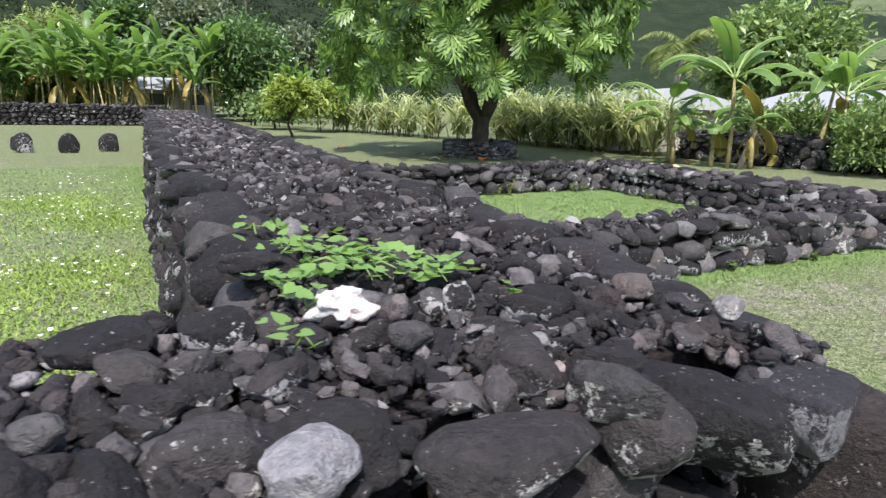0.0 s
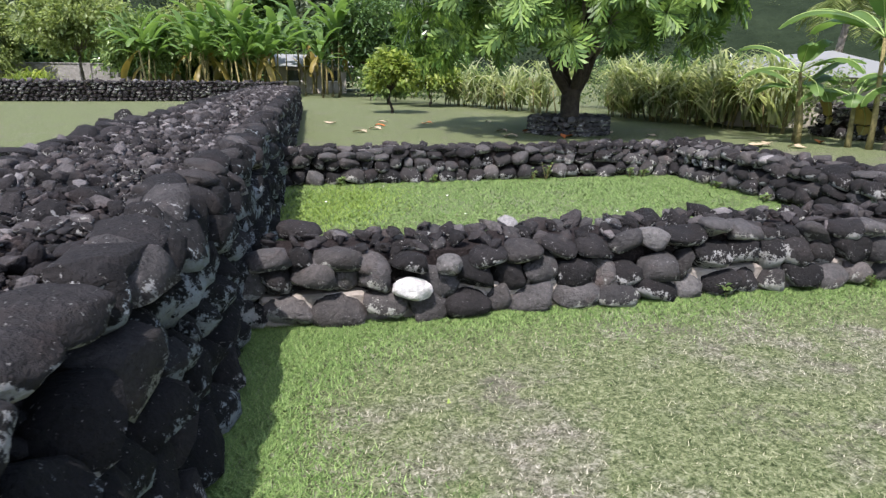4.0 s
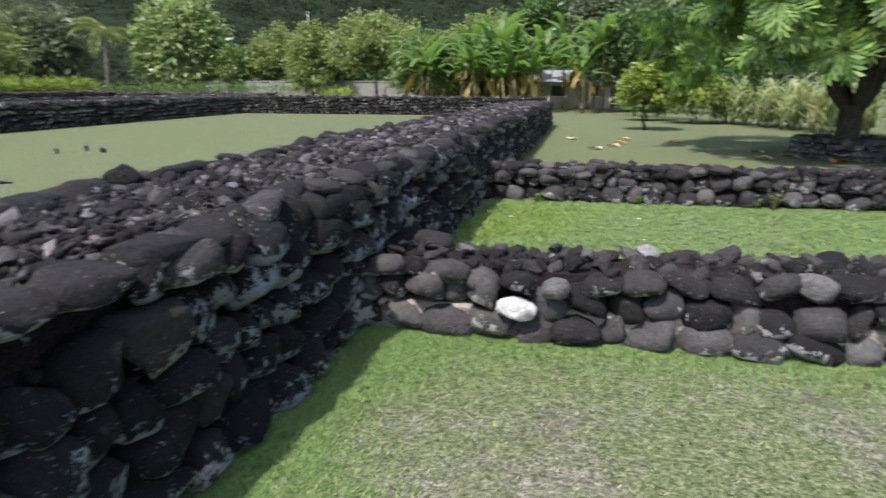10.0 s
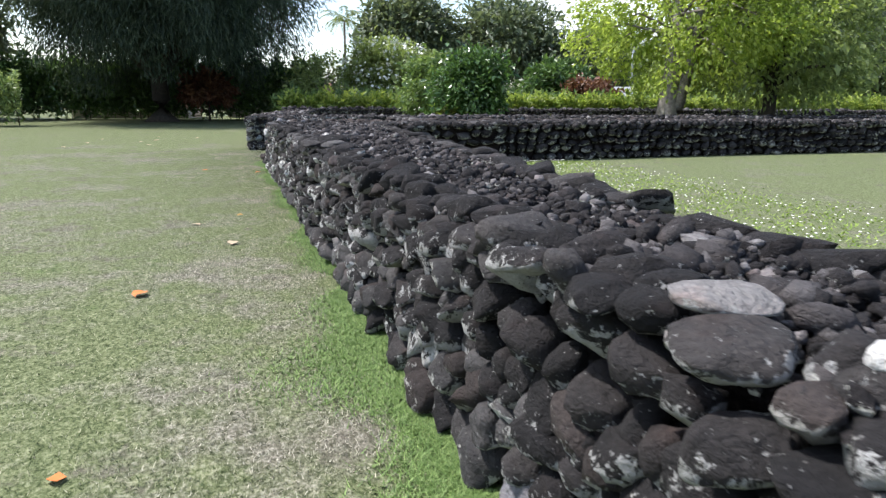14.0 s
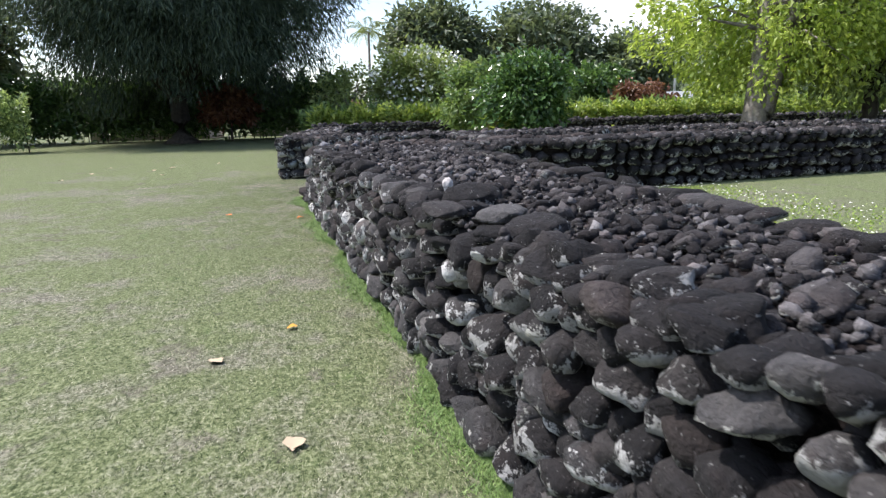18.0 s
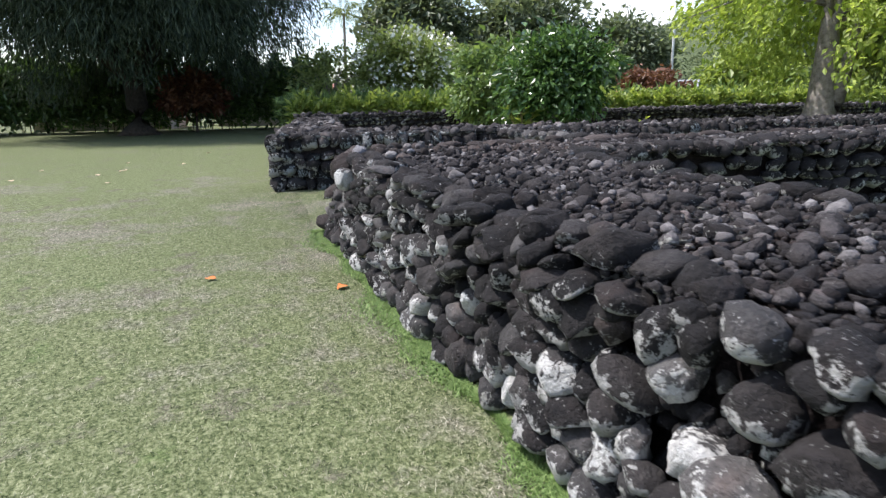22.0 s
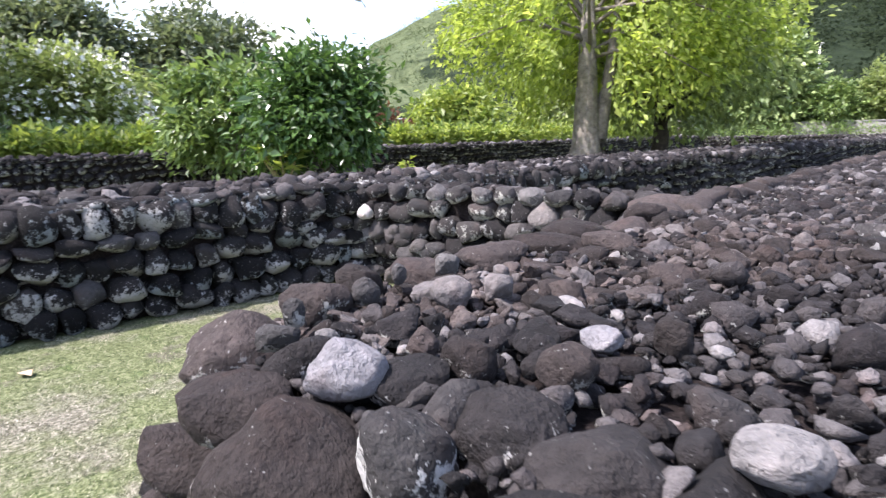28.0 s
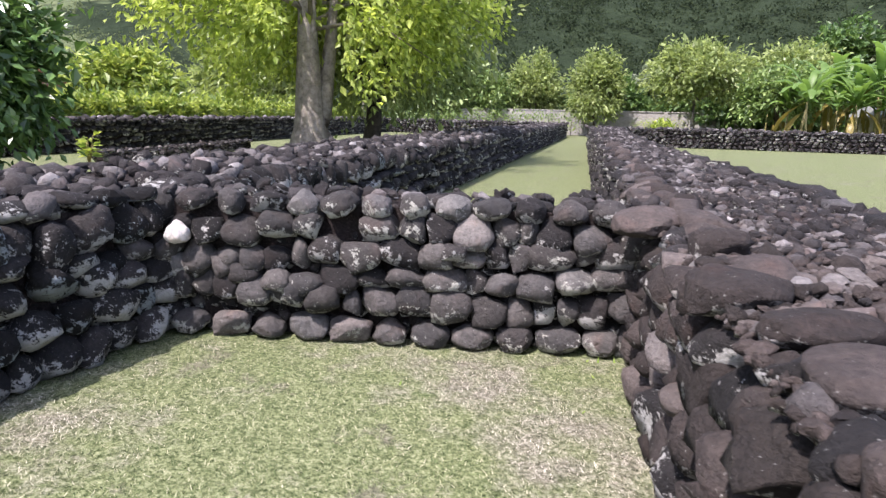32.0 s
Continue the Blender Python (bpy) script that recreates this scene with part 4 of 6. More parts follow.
M_MORTAR = bark_material("pale_earth_mortar", (0.2, 0.175, 0.15), (0.36, 0.32, 0.28))
part("mortar", box_bm(3.05, 10.0, 4.875, 5.0, -0.03, 0.19, 0.02), M_MORTAR, annex_front, "pale earth mortar between the lowest stones")
plain_wall("court_ridge", Line((-28.2, 14.6), (-28.9, 22.8)), Line((-28.8, 14.6), (-29.5, 22.8)), 0.32, "low ridge of grey stones across the court's lawn", 23, (1, 1), (0, 0, 0), (0.25, 0.45), (0.15, 0.2), None, 0.2, False)


# ---- plants ----
def unit(a):
    return a / np.maximum(np.linalg.norm(a, axis=-1, keepdims=True), 1e-9)


def leaf_quads(base, way, length, width, rs, fold=0.15, loose=0.55):
    """Rhombic leaves at base points, pointing along way, with their upper sides to the sky: vertices and faces."""
    n = len(base)
    side = unit(np.cross(way, np.array((0, 0, 1.0)) + loose * rs.normal(size=(n, 3))))
    up = np.cross(side, way)
    L, W = np.reshape(length, (-1, 1)) * np.ones((n, 1)), np.reshape(width, (-1, 1)) * np.ones((n, 1))
    mid = base + way * L * 0.45 + up * W * fold
    v = np.stack([base, mid + side * W * 0.5, base + way * L - up * L * 0.08, mid - side * W * 0.5], 1).reshape(-1, 3)
    return v, np.arange(4 * n).reshape(-1, 4)


def crown_points(rs, centre, radii, clumps, per, spread, shell=0.55, flat_low=-0.7):
    """Leaf places in clumps over an uneven crown, and the ways outward."""
    d = unit(rs.normal(size=(clumps * 3, 3)))
    d = d[d[:, 2] > flat_low][:clumps]
    r = shell + (1 - shell) * rs.random((len(d), 1)) ** 0.6
    r *= 0.82 + 0.3 * rs.random((len(d), 1))
    c = d * r * np.array(radii)
    pts = np.repeat(c, per, 0) + rs.normal(size=(len(c) * per, 3)) * np.array(spread)
    way = unit(np.repeat(d, per, 0) * 0.8 + rs.normal(size=pts.shape) * 0.7 + np.array((0, 0, -0.35)))
    return pts + np.array(centre), way, c + np.array(centre)


def foliage(name, parent, material, seed, centre, radii, clumps, per, spread, leaf, shell=0.55, low=-0.7, slim=0.5, gap=None, hang=0.0):
    rs = np.random.RandomState(seed)
    p, w, c = crown_points(rs, centre, radii, clumps, per, spread, shell, low)
    q, u, _ = crown_points(rs, centre, [0.78 * r for r in radii], max(clumps // 2, 8), max(per // 3, 6), [1.5 * s for s in spread], 0.3, low)
    if gap:
        for_gap = lambda a: ((a[:, 0] * gap[0] + a[:, 1] * gap[1]) > gap[2]) & (np.abs(a[:, 0] * gap[1] - a[:, 1] * gap[0]) < gap[3])
        keep = ~for_gap(p)
        p, w = p[keep], w[keep]
        keep = ~for_gap(q)
        q, u = q[keep], u[keep]
    p, w = np.concatenate([p, q]), np.concatenate([w, u])
    w = unit(w + np.array((0, 0, -hang)))
    size = leaf * (0.75 + 0.65 * rs.random(len(p)))
    size[-len(q):] *= 1.6
    v, f = leaf_quads(p, w, size * 1.25, size * 1.25 * slim, rs)
    return tagged(from_arrays(name, v, f, material, parent), kind="stuff"), c


def limbs(parent, material, base, forks, tips, r0, seed, fork_z, sides=9, flare=1.8):
    """A trunk with a flared foot, and limbs from its fork to some of the clump centres."""
    rng = random.Random(seed)
    b = Vector(base)
    fork = b + Vector((rng.uniform(-0.15, 0.15), rng.uniform(-0.15, 0.15), fork_z))
    trunk = tube([b - Vector((0, 0, 0.1)), b + Vector((0, 0, 0.15 * fork_z)), b.lerp(fork, 0.5) + Vector((rng.uniform(-0.08, 0.08), rng.uniform(-0.08, 0.08), 0)), fork], [r0 * flare, r0 * 1.15, r0 * 0.95, r0 * 0.85], sides)
    part("trunk", trunk, material, parent)
    chosen = rng.sample(list(range(len(tips))), min(forks, len(tips)))
    for i in chosen:
        t = Vector(tips[i])
        mid = fork.lerp(t, 0.45) + Vector((0, 0, 0.12 * (t - fork).length))
        part("limb", tube([fork - Vector((0, 0, 0.1)), mid, t], [r0 * 0.55, r0 * 0.28, r0 * 0.07], 6), material, parent)


def tree(name, label, place, height, radii, leaf_mat, bark_mat, seed, clumps=120, per=40, leaf=0.16, spread=None, r0=0.15, fork=None, forks=10, shell=0.5, category="tree", low=-0.7, group=""):
    t = empty(name, place)
    centre = (0, 0, height - radii[2])
    s = spread or tuple(0.13 * r for r in radii)
    _, tips = foliage("crown", t, leaf_mat, seed, centre, radii, clumps, per, s, leaf, shell, low)
    limbs(t, bark_mat, (0, 0, 0), forks, tips, r0, seed, fork if fork else max(height - 1.7 * radii[2], 0.4))
    return tagged(t, label, category, group)


def hedge(name, label, a, b, depth, height, leaf_mat, seed, leaf=0.14, density=260, z0=0.15):
    """A clipped or wild row of leafy stems between two points."""
    rs = np.random.RandomState(seed)
    a, b = Vector(a), Vector(b)
    n = int((b - a).length * density)
    s = rs.random(n)
    d = (b - a).normalized()
    nrm = np.array((-d.y, d.x))
    top = height * (0.75 + 0.35 * np.abs(np.sin(s * (b - a).length * 1.9 + seed)) * rs.random(n))
    z = z0 + (top - z0) * rs.random(n) ** 0.55
    off = (rs.random(n) - 0.5) * depth
    p = np.stack([a.x + (b.x - a.x) * s + nrm[0] * off, a.y + (b.y - a.y) * s + nrm[1] * off, z], 1)
    w = unit(rs.normal(size=p.shape) * 0.9 + np.array((0, 0, 0.45)))
    h = empty(name)
    v, f = leaf_quads(p, w, leaf * (0.7 + 0.7 * rs.random(n)), leaf * 0.45, rs)
    tagged(from_arrays("foliage", v, f, leaf_mat, h), kind="stuff")
    rng = random.Random(seed)
    for i in range(max(int((b - a).length / 1.2), 2)):
        q = a.lerp(b, rng.random())
        part("stem", tube([(q.x, q.y, -0.05), (q.x + rng.uniform(-0.1, 0.1), q.y + rng.uniform(-0.1, 0.1), height * 0.75)], [0.035, 0.012], 5), M_BARK_DARK, h)
    return tagged(h, label, "hedge")


def strip(points, widths, up=Vector((0, 0, 1)), droop=0.25, notch=None):
    """A blade along points, folded down on both sides of its rib."""
    bm = bmesh.new()
    rows = []
    pts = [Vector(p) for p in points]
    for i, p in enumerate(pts):
        d = (pts[min(i + 1, len(pts) - 1)] - pts[max(i - 1, 0)]).normalized()
        s = d.cross(up)
        s = s.normalized() if s.length > 1e-3 else Vector((1, 0, 0))
        n = s.cross(d)
        w = widths[i] * (1 - (notch(i) if notch else 0))
        rows.append([bm.verts.new(p + s * w - n * w * droop), bm.verts.new(p + n * 0.0), bm.verts.new(p - s * w - n * w * droop)])
    for a, b in zip(rows, rows[1:]):
        for k in range(2):
            bm.faces.new((a[k], a[k + 1], b[k + 1], b[k])).smooth = True
    return bm


def banana_leaf(rng, length, lift, width=0.27, bend=1.0):
    """An arching banana blade, torn at its edges, that starts at the origin and goes along +x."""
    pts, ws = [], []
    n = 22
    x = z = 0.0
    a = lift
    for i in range(n):
        pts.append((x, 0.0, z))
        k = i / (n - 1)
        ws.append(0.018 if k < 0.2 else width * math.sin(math.pi * min((k - 0.14) / 0.9, 1.0)) ** 0.65 + 0.01)
        x += math.cos(a) * length / n
        z += math.sin(a) * length / n
        a -= (0.012 + 0.0085 * i) * bend
    tears = [rng.uniform(0.08, 0.3) if rng.random() < 0.3 else 0.0 for _ in range(n)]
    return strip(pts, ws, droop=0.35, notch=lambda i: tears[i])


M_RIB = Nodes("banana_midrib", 0.5, 0.3).colour((0.3, 0.4, 0.14)).mat


def banana_plant(name, label, place, stems, seed, category="banana plant", leaves=8, height=2.1, length=2.0, group="", ribs=False, width=0.19, lift=(0.3, 1.45), bend=1.0):
    """Leaning pseudostems, each with a whorl of arching leaves."""
    rng = random.Random(seed)
    t = empty(name, place)
    for k in range(stems):
        bx, by = rng.uniform(-0.55, 0.55) * (stems > 1), rng.uniform(-0.55, 0.55) * (stems > 1)
        h = height * rng.uniform(0.65, 1.1) if k else height
        tip = Vector((bx + rng.uniform(-0.2, 0.2), by + rng.uniform(-0.2, 0.2), h))
        part("stem", tube([(bx, by, -0.05), (bx, by, h * 0.3), tip], [0.075, 0.06, 0.035], 9), M_STEM, t)
        for i in range(leaves if k < 2 else max(leaves // 2, 3)):
            a = 360 * i / leaves * 2.4 + rng.uniform(-20, 20)
            old = i == 0 and k == 0
            bm = banana_leaf(rng, length * rng.uniform(0.7, 1.15), -0.4 if old else rng.uniform(*lift), width * rng.uniform(0.8, 1.15), bend)
            leaf = part("leaf", bm, M_BANANA_DRY if old else M_BANANA, t, "yellowed hanging leaf" if old else "")
            leaf.matrix_basis = pose(*tip, 0, 0, a)
            if ribs:
                line = [v.co + Vector((0, 0, 0.004)) for v in leaf.data.vertices][1::3]
                part("midrib", tube(line, [0.02 - 0.016 * q / (len(line) - 1) for q in range(len(line))], 5), M_RIB, leaf, "pale green midrib")
    return tagged(t, label, category, group)


def blades(name, parent, material, seed, centre, radius, n, length, width, arch=0.9, rise=1.2, lift=0.5):
    """Long narrow leaves that rise from one foot and arch over."""
    rs = np.random.RandomState(seed)
    seg = 6
    a = rs.random(n) * 2 * np.pi
    r = radius * rs.random(n) ** 0.5 * 0.6
    base = np.stack([centre[0] + r * np.cos(a * 3.1), centre[1] + r * np.sin(a * 3.1), centre[2] + lift * rs.random(n)], 1)
    el = rise * (0.5 + 0.6 * rs.random(n))
    L = length * (0.6 + 0.6 * rs.random(n)) / seg
    rows, p, e = [], base.copy(), el.copy()
    side = np.stack([-np.sin(a), np.cos(a), 0 * a], 1)
    for i in range(seg + 1):
        w = width * (1 - (i / seg) ** 2) * 0.5 + 0.002
        rows.append(np.stack([p - side * w, p + side * w], 1))
        p = p + np.stack([np.cos(a) * np.cos(e), np.sin(a) * np.cos(e), np.sin(e)], 1) * L[:, None]
        e = e - arch * (0.12 + 0.09 * i)
    v = np.stack(rows, 1).reshape(n, -1, 3)
    m = v.shape[1]
    f = np.array([(2 * i, 2 * i + 1, 2 * i + 3, 2 * i + 2) for i in range(seg)])
    faces = (np.arange(n)[:, None, None] * m + f[None]).reshape(-1, 4)
    return tagged(from_arrays(name, v.reshape(-1, 3), faces, material, parent), kind="stuff")


def cane_clump(place, seed, n=150, length=2.2):
    t = empty("cane_clump", place)
    blades("leaves", t, M_CANE, seed, (0, 0, 0.15), 0.75, n, length, 0.1, 1.25, 1.4, 0.8)
    rng = random.Random(seed)
    for i in range(7):
        x, y = rng.uniform(-0.35, 0.35), rng.uniform(-0.35, 0.35)
        part("cane", tube([(x, y, -0.05), (x * 1.5, y * 1.5, rng.uniform(0.8, 1.4))], [0.025, 0.018], 5), M_STEM, t)
    return tagged(t, "sugar cane clump with long arching dry-tipped leaves", "sugar cane", "cane along the garden edge")


def palm(place, height, seed, fronds=16, length=3.2, label="coconut palm with drooping pale fronds", r=0.16):
    rng = random.Random(seed)
    rs = np.random.RandomState(seed)
    t = empty("coconut_palm", place)
    tip = Vector((rng.uniform(-0.4, 0.4), rng.uniform(-0.4, 0.4), height))
    part("trunk", tube([(0, 0, -0.1), (tip.x * 0.2, tip.y * 0.2, height * 0.5), tip], [r * 1.5, r, r * 0.75], 8), M_BARK, t)
    for i in range(fronds):
        a = 2 * math.pi * i / fronds + rng.uniform(-0.2, 0.2)
        e = rng.uniform(-0.1, 1.2)
        p, pts = tip.copy(), []
        for k in range(9):
            pts.append(p.copy())
            p = p + Vector((math.cos(a) * math.cos(e), math.sin(a) * math.cos(e), math.sin(e))) * length / 8
            e -= 0.23
        q = np.array([v[:] for v in pts])
        u = np.repeat(np.linspace(0.08, 1, 30), 2)
        at = np.stack([np.interp(u * 8, range(9), q[:, c]) for c in range(3)], 1)
        sg = np.where(np.arange(60) % 2, 1.0, -1.0)[:, None]
        side = np.array((-math.sin(a), math.cos(a), 0.0))
        w = unit(sg * side * 0.8 + np.array((math.cos(a), math.sin(a), 0)) * 0.35 + np.array((0, 0, -0.45)) + rs.normal(size=(60, 3)) * 0.05)
        v, f = leaf_quads(at, w, 0.75 * np.sin(np.pi * (0.15 + 0.8 * u)) + 0.1, 0.07, rs, 0.02)
        from_arrays("frond", v, f, M_PALM, t)
    return tagged(t, label, "palm tree")


M_PALM = leaf_material("palm_frond", (0.1, 0.15, 0.04), (0.34, 0.38, 0.14), 0.35)


def breadfruit():
    """The shade tree in the stone ring: lobed leaves in whorls at the twig ends."""
    t = empty("breadfruit_tree", (10.45, 16.9, 0.0))
    rng, rs = random.Random(5), np.random.RandomState(5)
    fork = Vector((0.05, 0, 1.05))
    part("trunk", tube([(0, 0, 0.0), (0.02, 0, 0.5), (0.03, 0.02, 0.85), (0.05, 0, 1.15)], [0.33, 0.25, 0.25, 0.24], 14), M_BARK_DARK, t)
    right, away = Vector((0.95, -0.28, 0)), Vector((0.28, 0.95, 0))
    whorls = []
    for i in range(430):
        d = Vector((rng.gauss(0, 1), rng.gauss(0, 1), rng.gauss(0.1, 0.75))).normalized()
        if d.z < -0.62:
            continue
        r = rng.uniform(0.82, 1.08) if i < 270 else rng.uniform(0.35, 0.8)
        a, b = d.x * r * (4.3 if d.x < 0 else 3.7), d.y * r * 3.9
        z = 4.1 + d.z * r * (3.1 if d.z > 0 else 2.95) + 0.25 * math.sin(a * 2.3 + 1.0) - 0.15 * max(-a, 0) * (d.z < 0)
        c = right * a + away * b + Vector((0, 0, max(z, 1.75)))
        whorls.append((c, (right * d.x + away * d.y + Vector((0, 0, d.z))).normalized()))
    for k, (lx, ly) in enumerate(((-0.62, -0.2), (-0.22, 0.35), (0.12, -0.3), (0.5, 0.2), (0.3, -0.1), (-0.4, 0.1))):
        knee = fork + right * lx + away * ly + Vector((0, 0, 0.85))
        part("limb", tube([fork - Vector((0, 0, 0.15)), fork.lerp(knee, 0.5) + (right * lx + away * ly) * 0.22, knee, knee + right * lx * 1.2 + away * ly * 1.2 + Vector((0, 0, 1.6))], [0.15, 0.115, 0.095, 0.05], 9), M_BARK_DARK, t)
        near = sorted(whorls, key=lambda w: ((w[0] - knee).normalized() - (knee - fork).normalized()).length + rng.uniform(0, 0.5))
        for c, d in near[k:k + 24:5]:
            mid = knee.lerp(c, 0.5) + Vector((0, 0, 0.25))
            part("limb", tube([knee - Vector((0, 0, 0.03)), mid, c], [0.055, 0.04, 0.015], 6), M_BARK, t)
    vs, fs, n = [], [], 0
    lobes = [(0.08, 0.24, 0.2), (0.22, 0.32, 0.3), (0.38, 0.34, 0.32), (0.54, 0.3, 0.3), (0.7, 0.22, 0.24)]
    for c, d in whorls:
        axis = (d * 0.9 + Vector((0, 0, 0.35)) + Vector((rng.gauss(0, 0.25), rng.gauss(0, 0.25), rng.gauss(0, 0.2)))).normalized()
        q = axis.to_track_quat("Z", "Y")
        for k in range(9):
            a = 2 * math.pi * k / 9 + rng.uniform(-0.25, 0.25)
            e = rng.uniform(0.05, 0.75)
            way = (q @ Vector((math.cos(a) * math.cos(e), math.sin(a) * math.cos(e), math.sin(e))) + Vector((0, 0, -0.3))).normalized()
            side = way.cross(axis)
            side = side.normalized() if side.length > 0.05 else Vector((1, 0, 0))
            up = side.cross(way)
            L = rng.uniform(0.48, 0.78)
            for s0, reach, wide in lobes:
                for sg in (1, -1):
                    b = c + way * (L * s0)
                    e = b + way * (L * 0.26) + side * (sg * reach * L) - up * (0.12 * L)
                    vs += [b, b.lerp(e, 0.6) - way * (0.05 * L), e, b.lerp(e, 0.5) + way * (0.12 * L)]
                    fs.append((n, n + 1, n + 2, n + 3))
                    n += 4
            b, e = c + way * (L * 0.1), c + way * (L * 1.05) - up * (0.14 * L)
            m = b.lerp(e, 0.5)
            vs += [b, m + side * 0.06 * L, e, m - side * 0.06 * L]
            fs.append((n, n + 1, n + 2, n + 3))
            n += 4
    tagged(from_arrays("crown", [v[:] for v in vs], fs, M_BREAD, t), kind="stuff")
    for i in range(2):
        c, d = rng.choice(whorls)
        bm = bmesh.new()
        bmesh.ops.create_icosphere(bm, subdivisions=2, radius=0.07, matrix=Matrix.Translation(c + d * 0.15 - Vector((0, 0, 0.15))) @ Matrix.Diagonal((1, 1, 1.25, 1)))
        part("fruit", bm, M_FRUIT, t, "ripe orange fruit")
    tagged(t, "broad breadfruit tree with dark lobed leaves in a stone ring", "breadfruit tree")
    ring = empty("stone_planter", (10.45, 16.9, 0.0))
    rr = random.Random(6)
    for row in range(4):
        for k in range(34):
            a = 2 * math.pi * (k + 0.5 * (row % 2)) / 34 + rr.uniform(-0.03, 0.03)
            d = Vector((-math.sin(a), math.cos(a)))
            o = Vector((math.cos(a), math.sin(a)))
            put_stone("stone", frame_matrix((o.x * 1.0, o.y * 1.0, 0.06 + 0.115 * row), d, o, (0.11, 0.1, 0.07), rr, 10), ring, rr, M_GREY)
    soil = bmesh.new()
    bmesh.ops.create_cone(soil, segments=24, radius1=0.98, radius2=0.9, depth=0.42, cap_ends=True, matrix=Matrix.Translation((0, 0, 0.2)))
    part("soil", soil, M_CORE, ring)
    tagged(ring, "round planter ring of small dark stones under a tree", "planter")


M_FRUIT = Nodes("ripe_fruit", 0.5, 0.3).colour((0.55, 0.2, 0.03)).mat
breadfruit()

# east garden edge
banana_plant("banana_plant", "tall banana plant with broad arching torn leaves", (15.4, 12.3, 0), 1, 31, leaves=11, height=2.3, length=2.2, ribs=True, width=0.26, lift=(0.35, 1.4), bend=0.75)
banana_plant("banana_plant", "slim banana plants with pale stems beside the lawn", (15.15, 13.85, 0), 2, 32, leaves=7, height=1.6, length=1.7, ribs=True, width=0.22, lift=(0.2, 1.2), bend=0.75)
banana_plant("banana_plant", "banana plant behind the stone heap", (17.6, 11.2, 0), 2, 33, leaves=8, height=2.1, length=2.1, ribs=True, width=0.24, lift=(0.4, 1.3), bend=0.75)
banana_plant("banana_plant", "young banana plant at the lawn's edge", (15.3, 12.75, 0), 1, 34, leaves=6, height=1.05, length=1.35, ribs=True, width=0.22, lift=(0.2, 1.2))
banana_plant("banana_plant", "young banana plant with drooping leaves", (15.9, 12.0, 0), 1, 35, leaves=5, height=1.25, length=1.5, ribs=True, width=0.22, lift=(0.0, 1.0))
dead = empty("dead_banana_stem", (15.75, 12.15, 0))
part("stem", tube([(-0.1, 0, -0.03), (0.08, -0.05, 0.5), (0.3, -0.1, 1.0)], [0.085, 0.065, 0.03], 9), M_STEM_DRY, dead)
for k in range(4):
    hang = part("leaf", banana_leaf(random.Random(700 + k), 0.9, -0.6, 0.07), M_BANANA_DRY, dead, "withered hanging leaf")
    hang.matrix_basis = pose(0.25, -0.08, 0.95, 0, 0, 90 * k + 20)
tagged(dead, "leaning dead banana stem with withered leaves", "banana stem")
for i in range(9):
    k = i / 8
    cane_clump((lerp(16.3, 15.3, k) + 0.3 * math.sin(i * 2.3), lerp(16.2, 23.0, k), 0), 40 + i, 150, 2.1 + 0.3 * math.sin(i))
for i in range(6):
    cane_clump((lerp(13.6, 11.0, i / 5), lerp(24.0, 31.5, i / 5), 0), 55 + i, 90, 2.0)
hedge("shrub_row", "dense dark shrubs behind the cane", (17.9, 15.6, 0), (16.6, 26.0, 0), 1.6, 1.9, M_SHRUB, 61, 0.16, 420)
hedge("shrub_row", "leafy shrubs at the garden's end", (13.6, 27.0, 0), (7.5, 38.5, 0), 1.8, 1.9, M_SHRUB, 62, 0.17, 320)
hedge("garden_shrub", "glossy green shrub by the lawn", (16.9, 10.5, 0), (19.5, 7.0, 0), 1.7, 1.75, M_SHRUB, 63, 0.15, 1900)
hedge("garden_shrub", "glossy green shrub by the lawn", (19.0, 7.5, 0), (22.0, 1.0, 0), 2.0, 2.2, M_SHRUB, 64, 0.17, 1300)
hedge("shrub_row", "tall shrubs in front of the houses", (18.6, 19.0, 0), (17.5, 30.0, 0), 2.0, 2.3, M_GLOSSY, 65, 0.2, 300)
plain_wall("garden_wall", Line((16.6, 15.2), (17.3, 11.6), (18.6, 9.0)), Line((17.3, 15.2), (18.0, 11.8), (19.2, 9.3)), 0.85, "rough dark stone heap at the garden's edge", 66, (1, 0), (60, 0, 20), (0.25, 0.5), (0.2, 0.3), M_FACE, 0.25, False)
tree("young_tree", "small round citrus tree on the lawn", (7.1, 25.8, 0), 2.3, (0.95, 0.95, 0.8), M_HEDGE, M_BARK_DARK, 71, 60, 40, 0.15, r0=0.05)
tree("young_tree", "small leafy tree at the lawn's end", (9.6, 30.5, 0), 2.4, (1.2, 1.2, 0.9), M_HEDGE, M_BARK_DARK, 72, 60, 40, 0.16, r0=0.05)
tree("young_tree", "small shrub at the lawn's end", (8.0, 33.0, 0), 1.9, (1.2, 1.0, 0.8), M_SHRUB, M_BARK_DARK, 73, 60, 40, 0.16, r0=0.05)

